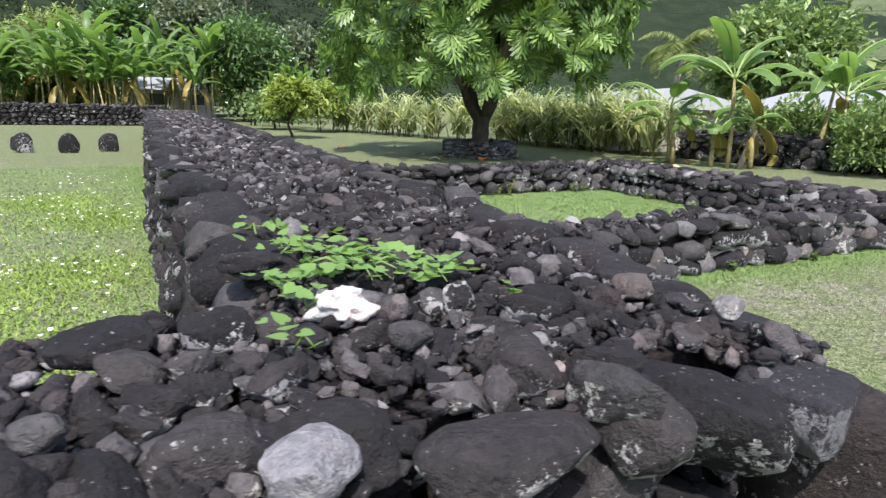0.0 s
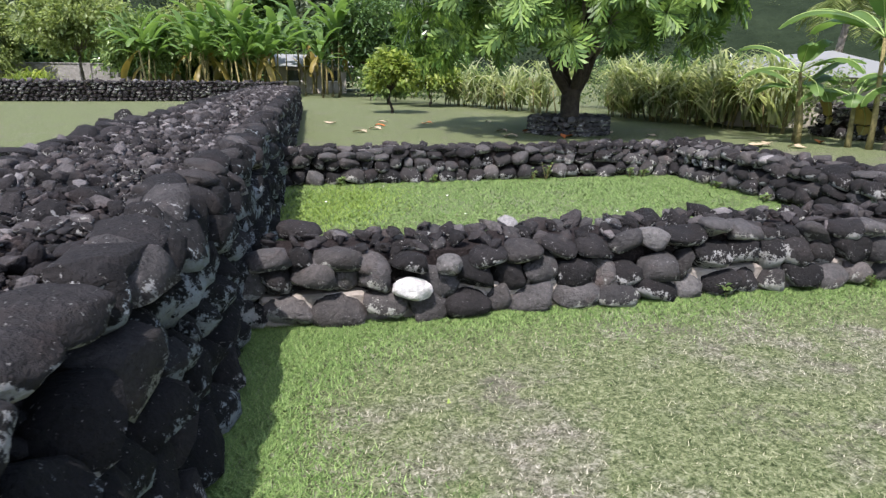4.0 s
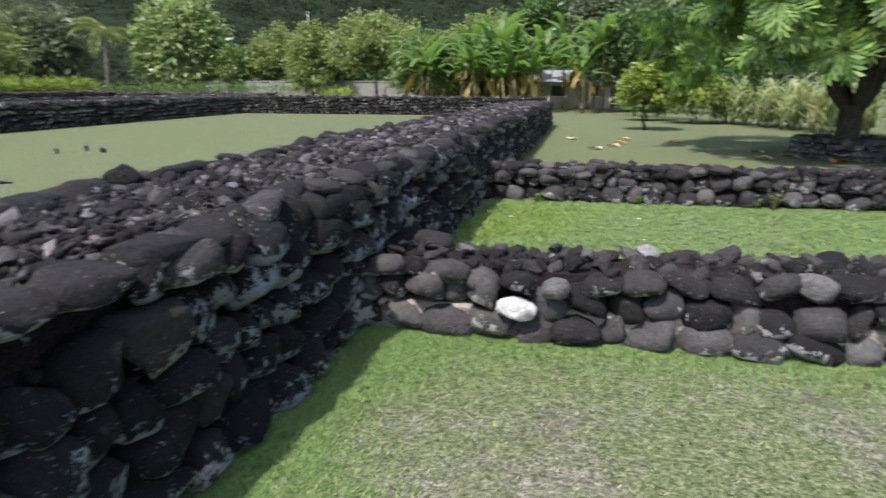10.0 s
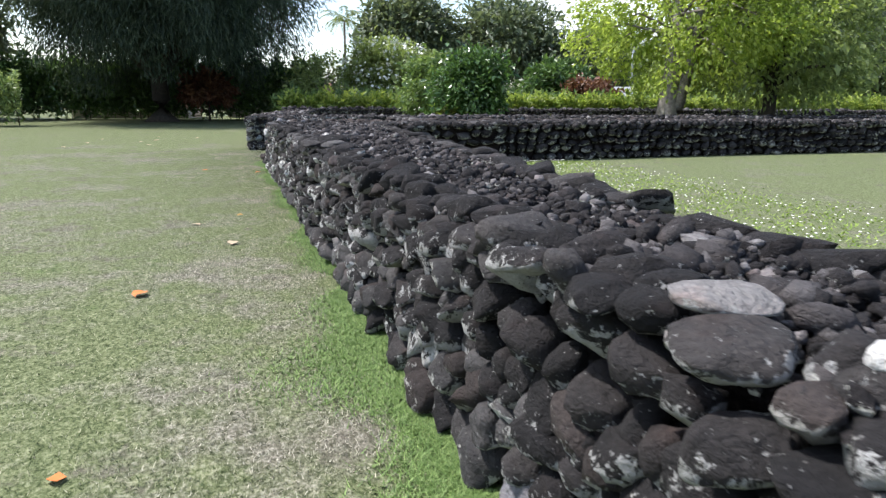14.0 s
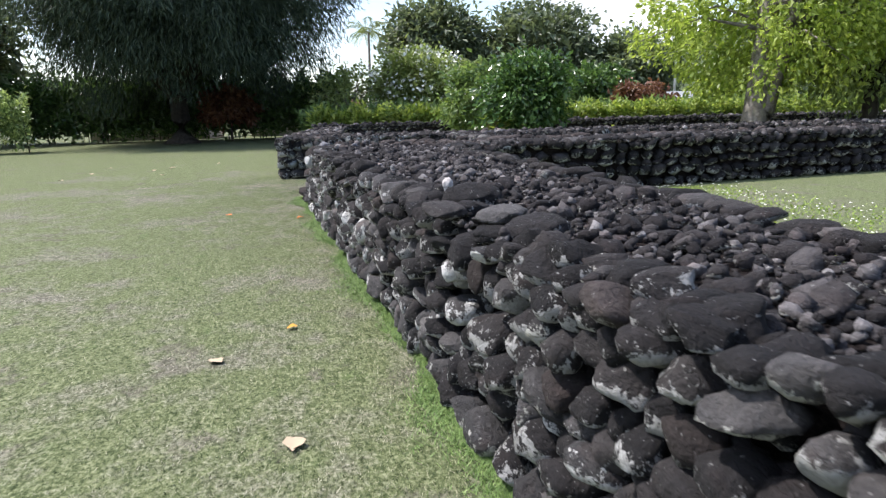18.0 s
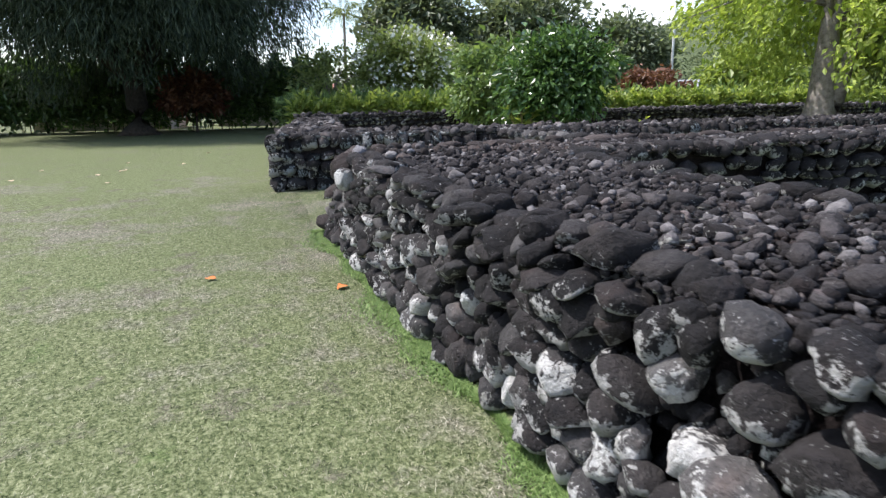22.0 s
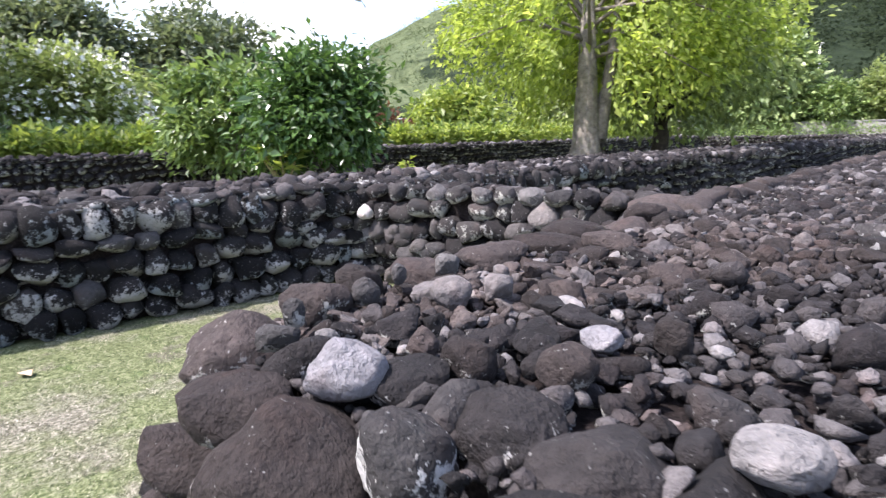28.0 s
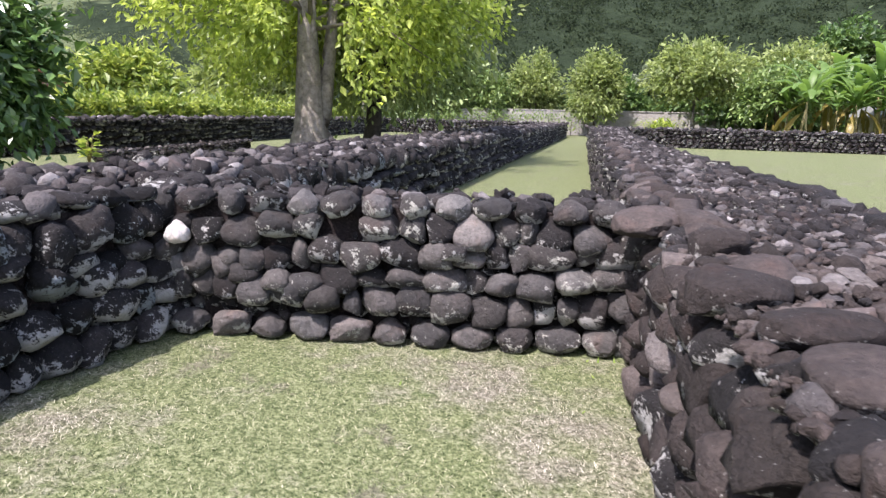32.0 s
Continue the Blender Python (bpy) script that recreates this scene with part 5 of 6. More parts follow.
# north garden
GROVE = "banana grove beyond the north wall"
grove_a = banana_plant("banana_plant", "tall banana plants in a dense grove", (0.5, 43.0, 0), 1, 81, leaves=10, height=2.9, length=2.9, group=GROVE, width=0.2, lift=(0.5, 1.5), bend=0.75)
grove_b = banana_plant("banana_plant", "tall banana plants in a dense grove", (1.8, 42.0, 0), 2, 82, leaves=9, height=2.3, length=2.6, group=GROVE, width=0.19, lift=(0.4, 1.5), bend=0.8)
rg = random.Random(83)
for i in range(30):
    x, y = rg.uniform(-5.5, 6.5), rg.uniform(41.0, 50.0)
    copy_thing(rg.choice((grove_a, grove_b)), pose(x, y, 0, 0, 0, rg.uniform(0, 360)) @ Matrix.Scale(rg.uniform(0.85, 1.35), 4))
for i in range(9):
    copy_thing(grove_a, pose(rg.uniform(5.0, 12.0), rg.uniform(40.0, 46.0), 0, 0, 0, rg.uniform(0, 360)) @ Matrix.Scale(rg.uniform(0.6, 0.9), 4))
tree("leafy_tree", "dark leafy mango tree behind the lawn", (8.5, 44.0, 0), 6.3, (3.2, 3.0, 2.6), M_GLOSSY, M_BARK_DARK, 84, 140, 55, 0.24, r0=0.2)
tree("leafy_tree", "spreading tree with slim grey trunks", (-9.9, 48.0, 0), 6.6, (3.2, 3.0, 2.3), M_MIXED, M_BARK, 85, 150, 50, 0.24, r0=0.13)
tree("leafy_tree", "dark shrub tree behind the wall", (-5.6, 44.5, 0), 4.8, (2.2, 2.2, 1.9), M_SHRUB, M_BARK_DARK, 86, 90, 50, 0.22, r0=0.1)
tree("conical_tree", "dense olive-green tree of drooping leaves", (-16.7, 52.0, 0), 6.3, (1.9, 1.9, 2.9), M_MIXED, M_BARK_DARK, 87, 110, 55, 0.22, r0=0.1)
tree("conical_tree", "dense light green tree behind the wall", (-22.0, 57.0, 0), 6.6, (2.3, 2.3, 3.0), M_MIXED, M_BARK, 88, 110, 50, 0.24, r0=0.1)
tree("leafy_tree", "round dark green shrub tree behind the wall", (-25.5, 56.0, 0), 5.0, (2.4, 2.2, 2.2), M_SHRUB, M_BARK_DARK, 89, 100, 50, 0.24, r0=0.1)
tree("leafy_tree", "tall tree with broad pale leaves", (-31.0, 56.0, 0), 9.0, (3.8, 3.6, 4.2), M_PALELEAF, M_BARK, 90, 220, 50, 0.4, r0=0.2)
tree("leafy_tree", "olive-green tree in the garden's depth", (-2.5, 55.0, 0), 7.0, (3.5, 3.0, 2.6), M_MIXED, M_BARK, 91, 120, 50, 0.28, r0=0.15)
for i in range(9):
    tree("leafy_tree", "tall dark tree behind the banana grove", (-16.0 + 4.6 * i, 58.0 + 2.0 * math.sin(i * 2.1), 0), (4.6 if i < 4 else 8.5) + 1.2 * math.sin(i * 1.7), (3.2, 3.0, 1.9 if i < 4 else 3.6), M_BLUEGREEN if i % 2 else M_GLOSSY, M_BARK_DARK, 300 + i, 110, 45, 0.4, r0=0.2)
hedge("shrub_row", "shrubs behind the north wall", (-38.0, 51.5, 0), (-17.5, 52.0, 0), 2.0, 2.0, M_SHRUB, 92, 0.22, 150)
hedge("shrub_row", "dark shrubs in the garden's depth", (-16.0, 57.0, 0), (18.0, 53.0, 0), 3.0, 3.2, M_GLOSSY, 93, 0.45, 260)
M_BLOCK = bark_material("weathered_grey_render", (0.2, 0.19, 0.18), (0.34, 0.33, 0.31))
fence = tagged(part("boundary_wall", box_bm(-30.0, -5.0, 54.4, 54.6, -0.1, 1.95, 0.02), M_BLOCK), "weathered grey boundary wall behind the garden trees", "garden wall", kind="structure")
for k in range(9):
    part("pillar", box_bm(-30.0 + 3.1 * k, -29.72 + 3.1 * k, 54.3, 54.396, -0.1, 2.02, 0.01), M_BLOCK, fence)
part("coping", box_bm(-30.05, -4.95, 54.34, 54.66, 1.954, 2.03, 0.015), M_BLOCK, fence)
fern = empty("fern_mound", (-12.2, 46.0, 0))
blades("leaves", fern, M_HEDGE, 94, (0, 0, 0.3), 1.4, 260, 2.0, 0.1, 1.5, 1.1)
tagged(fern, "low mound of arching yellow-green fronds", "fern")
palm((-36.0, 52.0, 0), 6.2, 95, 18, 3.4)
palm((-9.5, 60.0, 0), 5.5, 96, 14, 2.8)

# west court and the gardens beyond it
big = empty("shade_tree", (-24.2, 18.2, 0.0))
_, tips = foliage("crown", big, M_LIME, 101, (0.3, 0.4, 5.3), (5.2, 5.0, 3.5), 230, 70, (0.33, 0.33, 0.28), 0.16, 0.62, -0.95, 0.55, (0.5, -0.87, 0.25, 0.75))
for i, (dx, dy, tx, ty, r, h) in enumerate(((0.0, 0.0, -0.1, 0.2, 0.36, 6.5), (0.3, 0.35, 0.5, 1.0, 0.2, 6.0), (0.1, 0.5, 0.3, 1.4, 0.2, 5.5))):
    part("trunk", tube([(dx * 1.6, dy * 1.6, -0.1), (dx * 1.2, dy * 1.2, 0.5), (dx, dy, 1.3), (lerp(dx, tx, 0.5), lerp(dy, ty, 0.5), 3.2), (tx, ty, h)], [r * 2.7, r * 1.75, r * 1.2, r * 0.9, r * 0.4], 12), M_BARK_OLD, big)
rb = random.Random(102)
for a in range(7):
    w = 0.9 * a
    part("root", tube([(0.25 * math.cos(w), 0.25 * math.sin(w), 0.45), (0.8 * math.cos(w), 0.8 * math.sin(w), 0.12), (1.3 * math.cos(w), 1.3 * math.sin(w), -0.05)], [0.16, 0.11, 0.05], 7), M_BARK_OLD, big)
for k in rb.sample(range(len(tips)), 16):
    t = Vector(tips[k])
    s = Vector((0.0, 0.2, rb.uniform(3.6, 5.5)))
    part("limb", tube([s, s.lerp(t, 0.5) + Vector((0, 0, 0.7)), t], [0.07, 0.045, 0.015], 6), M_BARK, big)
tagged(big, "old shade tree with grey flaring trunk and bright lime leaves", "tree")
tree("shade_tree", "shade tree with dark trunk and hanging green leaves", (-24.4, 23.8, 0), 8.5, (4.6, 4.4, 3.6), M_MIXED, M_BARK_DARK, 103, 220, 55, 0.2, r0=0.32, fork=2.4, forks=14, low=-0.95)
M_BROAD = leaf_material("broad_glossy_leaf", (0.04, 0.09, 0.028), (0.14, 0.245, 0.075), 0.28, 0.25, 0.5)
for k, (x, y, h, r, m) in enumerate(((-26.9, 9.7, 3.7, 1.5, M_BROAD), (-30.5, 9.1, 3.6, 1.65, M_SHRUB))):
    tree("broadleaf_shrub", "multi-stemmed shrub with large glossy leaves", (x, y, 0), h, (r, r, 1.6), m, M_BARK, 104 + k, 55, 150, 0.17, (0.32, 0.32, 0.28), r0=0.06, fork=0.7, forks=16)
hedge("hedge", "bright yellow-green garden hedge behind the wall", (-36.5, 1.5, 0), (-35.6, 30.0, 0), 1.2, 2.0, M_HEDGE, 110, 0.34, 480)
hedge("hedge", "bright yellow-green garden hedge behind the wall", (-35.6, 30.0, 0), (-36.0, 50.0, 0), 1.4, 2.2, M_HEDGE, 111, 0.3, 340)
fr = tree("flowering_tree", "round tree dotted with white blossoms", (-47.0, 9.6, 0), 5.9, (3.3, 3.3, 2.4), M_MIXED, M_BARK, 112, 140, 45, 0.26, r0=0.15)
rs0 = np.random.RandomState(113)
fp, fw, _ = crown_points(rs0, (0, 0, 3.5), (3.4, 3.4, 2.5), 190, 6, (0.2, 0.2, 0.2), 0.95)
fv, ff = leaf_quads(fp, fw, 0.24, 0.24, rs0)
tagged(from_arrays("blossom", fv, ff, M_PETAL, fr, False), "white blossoms", kind="stuff")
tree("leafy_tree", "bare-branched shrub tree with pinkish leaves", (-46.0, 4.6, 0), 4.8, (2.6, 2.6, 2.0), M_MIXED, M_BARK, 114, 60, 30, 0.2, r0=0.1, forks=24)
tree("leafy_tree", "tall dark tree beyond the gardens", (-74.0, 17.0, 0), 14.0, (5.5, 5.5, 5.5), M_BLUEGREEN, M_BARK_DARK, 115, 170, 50, 0.5, r0=0.3)
tree("leafy_tree", "tall dark tree beyond the gardens", (-72.0, 28.0, 0), 13.5, (7.0, 6.5, 5.5), M_BLUEGREEN, M_BARK_DARK, 116, 190, 50, 0.5, r0=0.3)
tree("leafy_tree", "tall dark tree beyond the gardens", (-66.0, 36.0, 0), 9.5, (5.5, 5.5, 4.0), M_BLUEGREEN, M_BARK_DARK, 117, 150, 50, 0.45, r0=0.3)
tree("leafy_tree", "dark leafy garden tree behind the hedge", (-55.0, 27.0, 0), 5.4, (3.0, 3.0, 2.2), M_GLOSSY, M_BARK_DARK, 118, 110, 45, 0.35, r0=0.2)
tree("leafy_tree", "reddish croton shrub behind the hedge", (-42.0, 24.0, 0), 3.3, (1.8, 2.0, 1.3), M_RED, M_BARK_DARK, 119, 60, 40, 0.25, r0=0.08)
tree("leafy_tree", "light green garden tree behind hedge", (-44.0, 33.0, 0), 5.0, (3.4, 3.4, 2.2), M_HEDGE, M_BARK, 120, 110, 45, 0.32, r0=0.12)
tree("leafy_tree", "light green garden tree behind hedge", (-42.0, 44.0, 0), 6.5, (4.0, 3.6, 3.0), M_MIXED, M_BARK, 121, 120, 45, 0.35, r0=0.15)
tree("leafy_tree", "tall leafy tree behind the gardens", (-50.0, 60.0, 0), 9.0, (5.0, 5.0, 4.0), M_BLUEGREEN, M_BARK_DARK, 122, 140, 50, 0.45, r0=0.2)
palm((-56.0, 17.0, 0), 5.2, 123, 14, 3.0, "small palm with stiff fan of fronds")
palm((-78.0, 10.0, 0), 11.0, 124, 14, 3.5, "tall distant coconut palm")
hedge("shrub_row", "mixed green garden shrubs", (-41.0, 1.0, 0), (-40.0, 48.0, 0), 3.0, 2.2, M_SHRUB, 125, 0.4, 260)

# the dark tree on the south-west lawn
iron = empty("ironwood_tree", (-47.0, -6.4, 0.0))
_, tips = foliage("crown", iron, M_DARKTREE, 131, (0, 0.8, 10.8), (10.2, 10.4, 9.2), 1400, 120, (0.6, 0.6, 0.5), 0.3, 0.4, -0.88, 0.15, None, 0.5)
limbs(iron, M_BARK_DARK, (0, 0, 0), 22, tips, 0.62, 132, 3.0, 12, 2.2)
tagged(iron, "huge dark feathery ironwood tree shading the lawn's end", "tree")
hedge("shrub_row", "shaded dark shrubs under the great tree", (-54.0, -30.0, 0), (-52.0, 5.0, 0), 4.0, 4.6, M_GLOSSY, 133, 0.5, 1000)
hedge("shrub_row", "pale-leaved shrubs at the lawn's edge", (-39.8, -12.6, 0), (-37.6, -20.0, 0), 2.6, 3.3, M_PALELEAF, 134, 0.3, 700)
tree("leafy_tree", "red-leaved shrub under the great tree", (-49.5, -3.5, 0), 3.6, (1.8, 1.8, 1.4), M_RED, M_BARK_DARK, 135, 50, 40, 0.28, r0=0.08)
tree("leafy_tree", "tall leafy tree behind the great dark tree", (-54.0, -24.0, 0), 12.0, (6.0, 6.0, 5.0), M_BLUEGREEN, M_BARK_DARK, 139, 170, 50, 0.5, r0=0.35)
tree("leafy_tree", "large tree at the lawn's south end", (-46.0, -30.0, 0), 15.0, (8.0, 8.0, 6.0), M_SHRUB, M_BARK_DARK, 136, 220, 50, 0.5, r0=0.4)
hedge("shrub_row", "dark shrubs closing the lawn", (-50.0, -30.0, 0), (22.0, -34.0, 0), 4.0, 4.0, M_GLOSSY, 137, 0.6, 60)
hedge("shrub_row", "dark shrubs closing the lawn", (24.0, 2.0, 0), (26.0, -34.0, 0), 4.0, 4.0, M_GLOSSY, 138, 0.6, 60)


# ---- houses, poles ----
M_ROOF = Nodes("pale_metal_roof", 0.7, 0.3).colour((0.24, 0.25, 0.255)).mat
M_ROOF_RED = Nodes("faded_red_roof", 0.6, 0.4).colour((0.45, 0.2, 0.15)).mat
M_HOUSE = Nodes("weathered_boards", 0.8, 0.2).colour((0.42, 0.38, 0.32)).mat
M_GLASS = Nodes("dark_window", 0.15, 0.5).colour((0.03, 0.035, 0.04)).mat
M_POLE = Nodes("galvanised_pole", 0.5, 0.5).colour((0.6, 0.6, 0.6)).mat
M_WIRE = Nodes("black_cable", 0.6, 0.3).colour((0.02, 0.02, 0.02)).mat


def house(place, turn, length, depth, wall, ridge, roof_mat, label):
    h = empty("house", place, turn)
    part("wall", box_bm(-length / 2, length / 2, -depth / 2, depth / 2, -0.1, wall, 0.02), M_HOUSE, h)
    bm = bmesh.new()
    o = 0.5
    a = [bm.verts.new((sx * (length / 2 + o), sy * (depth / 2 + o), wall - 0.1)) for sx, sy in ((-1, -1), (1, -1), (1, 1), (-1, 1))]
    r = [bm.verts.new((sx * (length / 2 + o * 0.6), 0, ridge)) for sx in (-1, 1)]
    for f in ((a[0], a[1], r[1], r[0]), (a[2], a[3], r[0], r[1]), (a[1], a[2], r[1]), (a[3], a[0], r[0]), (a[3], a[2], a[1], a[0])):
        bm.faces.new(f)
    part("roof", bm, roof_mat, h)
    for sx in (-0.28, 0.28):
        for sy in (-1, 1):
            w = part("window", box_bm(sx * length - 0.5, sx * length + 0.5, sy * depth / 2 - 0.03, sy * depth / 2 + 0.03, wall * 0.45, wall * 0.82, 0.01), M_GLASS, h)
            part("frame", box_bm(sx * length - 0.56, sx * length + 0.56, sy * depth / 2 - 0.045, sy * depth / 2 + 0.045, wall * 0.42, wall * 0.45, 0.005), M_POLE, w, "pale window sill")
    return tagged(h, label, "house")


hedge("shrub_row", "leafy garden shrubs in front of the houses", (18.6, 15.0, 0), (22.6, 8.6, 0), 1.6, 1.95, M_SHRUB, 67, 0.2, 1000)
tree("leafy_tree", "tall leafy tree behind the low houses", (31.0, 22.0, 0), 6.5, (3.4, 3.4, 2.6), M_SHRUB, M_BARK, 68, 120, 50, 0.32, r0=0.15)
tree("leafy_tree", "light green tree behind the low houses", (30.0, 13.0, 0), 4.8, (3.0, 3.0, 1.9), M_MIXED, M_BARK, 69, 110, 50, 0.3, r0=0.12)
palm((26.0, 24.5, 0), 4.6, 70, 14, 2.6, "coconut palm behind the low houses")
house((20.5, 21.0, 0), 65, 8.0, 5.0, 1.6, 2.25, M_ROOF, "low house with pale corrugated roof behind the garden")
house((24.5, 14.5, 0), 75, 6.0, 5.0, 1.6, 2.3, M_ROOF, "low house with pale metal roof behind banana plants")
house((4.6, 52.0, 0), 10, 5.0, 4.0, 2.0, 2.8, M_ROOF, "small shed with pale metal roof among banana plants")
house((-11.0, 66.0, 0), 0, 8.0, 5.0, 2.6, 3.6, M_ROOF, "far house with grey roof among trees")
house((-62.0, 2.0, 0), 85, 9.0, 6.0, 2.2, 3.2, M_ROOF_RED, "house with faded red roof behind shrubs")
house((-60.0, -10.0, 0), 85, 9.0, 6.0, 2.2, 3.2, M_ROOF_RED, "house with faded red roof under the trees")
house((-52.0, 33.0, 0), 60, 6.0, 5.0, 2.2, 3.0, M_ROOF, "small house with pale roof behind the hedge")


def lamp_pole(place, height, label):
    p = empty("lamp_pole", place)
    part("mast", tube([(0, 0, -0.2), (0, 0, height)], [0.14, 0.09], 10), M_POLE, p)
    part("arm", tube([(0, 0, height - 0.1), (0.5, -0.9, height + 0.25)], [0.06, 0.04], 6), M_POLE, p)
    head = part("lamp_head", box_bm(0.4, 0.65, -1.5, -0.85, height + 0.2, height + 0.32, 0.03), M_POLE, p)
    part("lens", box_bm(0.44, 0.61, -1.44, -0.95, height + 0.17, height + 0.21, 0.01), M_GLASS, head, "dark glass lens")
    return tagged(p, label, "lamp post")


lamp_pole((-58.5, 37.3, 0), 13.0, "tall pale floodlight pole above the gardens")
lamp_pole((-40.0, 108.0, 0), 13.5, "far pale pole in front of the wooded slope")
cable = empty("power_line", (0, 0, 0))
part("cable", tube([(12.0, 62.0, 9.6), (36.0, 45.0, 9.0), (62.0, 27.0, 9.6)], [0.025] * 3, 5), M_WIRE, cable)
for x, y in ((12.0, 62.0), (62.0, 27.0)):
    part("mast", tube([(x, y, -0.2), (x, y, 10.0)], [0.12, 0.08], 8), M_BARK_DARK, cable)
tagged(cable, "black power cable strung between two poles", "power line")


# ---- hills ----
def hill_height(x, y, g, k):
    """The slope's height by bearing and distance."""
    top = 75 * math.exp(-((g + 5) / 48.0) ** 2) + 40 * math.exp(-((g - 42) / 16.0) ** 2) + 45 * math.exp(-((g + 55) / 30.0) ** 2)
    k = max(k, 0.0)
    h = top * (k ** 0.8) * 1.25
    h += (4.5 * noise.noise(Vector((x * 0.02, y * 0.02, 0))) + 2.2 * noise.noise(Vector((x * 0.12, y * 0.12, 3)))) * min(k * 6, 1)
    return max(h, 0) - 0.3


def hills():
    m = Nodes("wooded_slope", 0.95, 0.05)
    tuft, patch = m.noise(0.18, 5.0, 0.65), m.noise(0.018, 4.0, 0.6)
    forest = m.ramp(tuft, [(0.3, (0.012, 0.019, 0.01)), (0.6, (0.02, 0.03, 0.016)), (0.8, (0.03, 0.043, 0.023))])
    meadow = m.ramp(tuft, [(0.3, (0.05, 0.068, 0.034)), (0.6, (0.095, 0.118, 0.06)), (0.8, (0.15, 0.17, 0.092))])
    pos = m.add("SeparateXYZ")
    m.link(m.world(), pos.inputs[0])
    west = m.maths("MULTIPLY", pos.outputs["X"], -0.0035)
    east = m.maths("MULTIPLY", pos.outputs["X"], 0.0038)
    where = m.maths("ADD", patch, m.maths("MAXIMUM", west, east))
    m.colour(m.mix(m.grey(where, 0.98, 1.22), forest, meadow)).bump(tuft, 1.0, 2.5)
    bm = bmesh.new()
    rows = []
    for i in range(121):
        az = radians(-100 + 185 * i / 120)
        g = math.degrees(az)
        row = []
        for j in range(31):
            r = 115 + 300 * j / 30
            k = j / 30
            x, y = -r * math.sin(az), r * math.cos(az)
            row.append(bm.verts.new((x, y, hill_height(x, y, g, k))))
        rows.append(row)
    for a, b in zip(rows, rows[1:]):
        for j in range(30):
            bm.faces.new((a[j], b[j], b[j + 1], a[j + 1])).smooth = True
    tagged(part("backdrop", bm, m.mat), "steep wooded hills behind the gardens", "hill", kind="structure")


def canopy():
    """Tree tops over the northern slopes, one rounded clump for each crown."""
    m = Nodes("far_canopy", 0.95, 0.05)
    tuft = m.noise(0.9, 5.0, 0.7)
    c = m.ramp(m.add("NewGeometry").outputs["Random Per Island"], [(0.0, (0.03, 0.045, 0.024)), (0.6, (0.046, 0.066, 0.034)), (1.0, (0.066, 0.09, 0.045))])
    m.colour(m.mix(m.grey(tuft, 0.35, 0.7), m.mix(1.0, c, (0.6, 0.62, 0.6), "MULTIPLY"), c)).bump(tuft, 1.0, 1.5)
    m.leafy(c, 0.5)
    rng, rs = random.Random(401), np.random.RandomState(401)

    def crowns(count, low, high, size, per, reach):
        """Leaf masses of tree tops strewn over the slope."""
        c, r = [], []
        for _ in range(count):
            g, k = rng.uniform(low, high), rng.random() ** 0.7
            d = 112 + reach * k
            x, y = -d * math.sin(radians(g)), d * math.cos(radians(g))
            c.append((x, y, hill_height(x, y, g, (d - 115) / 300)))
            r.append(rng.uniform(*size))
        c, r = np.repeat(np.array(c), per, 0), np.repeat(np.array(r), per)[:, None]
        way = unit(rs.normal(size=c.shape) + np.array((0, 0, 0.5)))
        p = c + way * r * (0.6 + 0.45 * rs.random(r.shape))
        lie = unit(way * 0.4 + rs.normal(size=c.shape) * 0.6)
        return leaf_quads(p, lie, r * (0.2 + 0.2 * rs.random(r.shape)), r * 0.22, rs, 0.1, 0.4)

    v, f = crowns(3400, -34, 40, (1.4, 3.2), 40, 190)
    tagged(from_arrays("far_woods", v, f, m.mat), "dense dark woods on the far slope", "woods", kind="stuff")
    m2 = Nodes("hillside_bush", 0.95, 0.05)
    c2 = m2.ramp(m2.add("NewGeometry").outputs["Random Per Island"], [(0.0, (0.07, 0.095, 0.045)), (0.6, (0.11, 0.14, 0.068)), (1.0, (0.16, 0.19, 0.095))])
    m2.colour(c2).leafy(c2, 0.4)
    v, f = crowns(2900, 38, 88, (0.9, 2.6), 24, 230)
    w, h = crowns(260, -80, -34, (0.5, 1.3), 26, 190)
    tagged(from_arrays("hillside_bushes", np.concatenate([v, w]), np.concatenate([f, h + len(v)]), m2.mat), "olive bushes scattered over the grassy slopes", "bushes", kind="stuff")


hills()
canopy()


# ---- small things on lawn and walls ----
def standing_stone(place, w, h, label):
    rng = random.Random(int(place[0] * 10) + 7)
    ob = new("standing_stone", boulder_mesh(int(abs(place[0] * 13)) + 3))
    ob.data.materials.append(M_FACE)
    ob.matrix_basis = Matrix.Translation((place[0], place[1], h * 0.42)) @ Matrix.Diagonal((w, w * 0.6, h * 0.58, 1))
    return tagged(ob, label, "standing stone", "row of upright stones")


def boulder_mesh(seed):
    return mesh_of("standing_stone", boulder(seed, 3, 0.6, 0.15))


for x, y in ((-1.17, 20.0), (-0.13, 19.8), (0.78, 20.1)):
    standing_stone((x, y), 0.25, 0.5, "dark upright stone set in the lawn")
for x, y in ((-7.5, 13.9), (-7.25, 14.6), (-6.65, 14.4)):
    standing_stone((x, y), 0.07, 0.14, "small dark stone peg in the lawn")


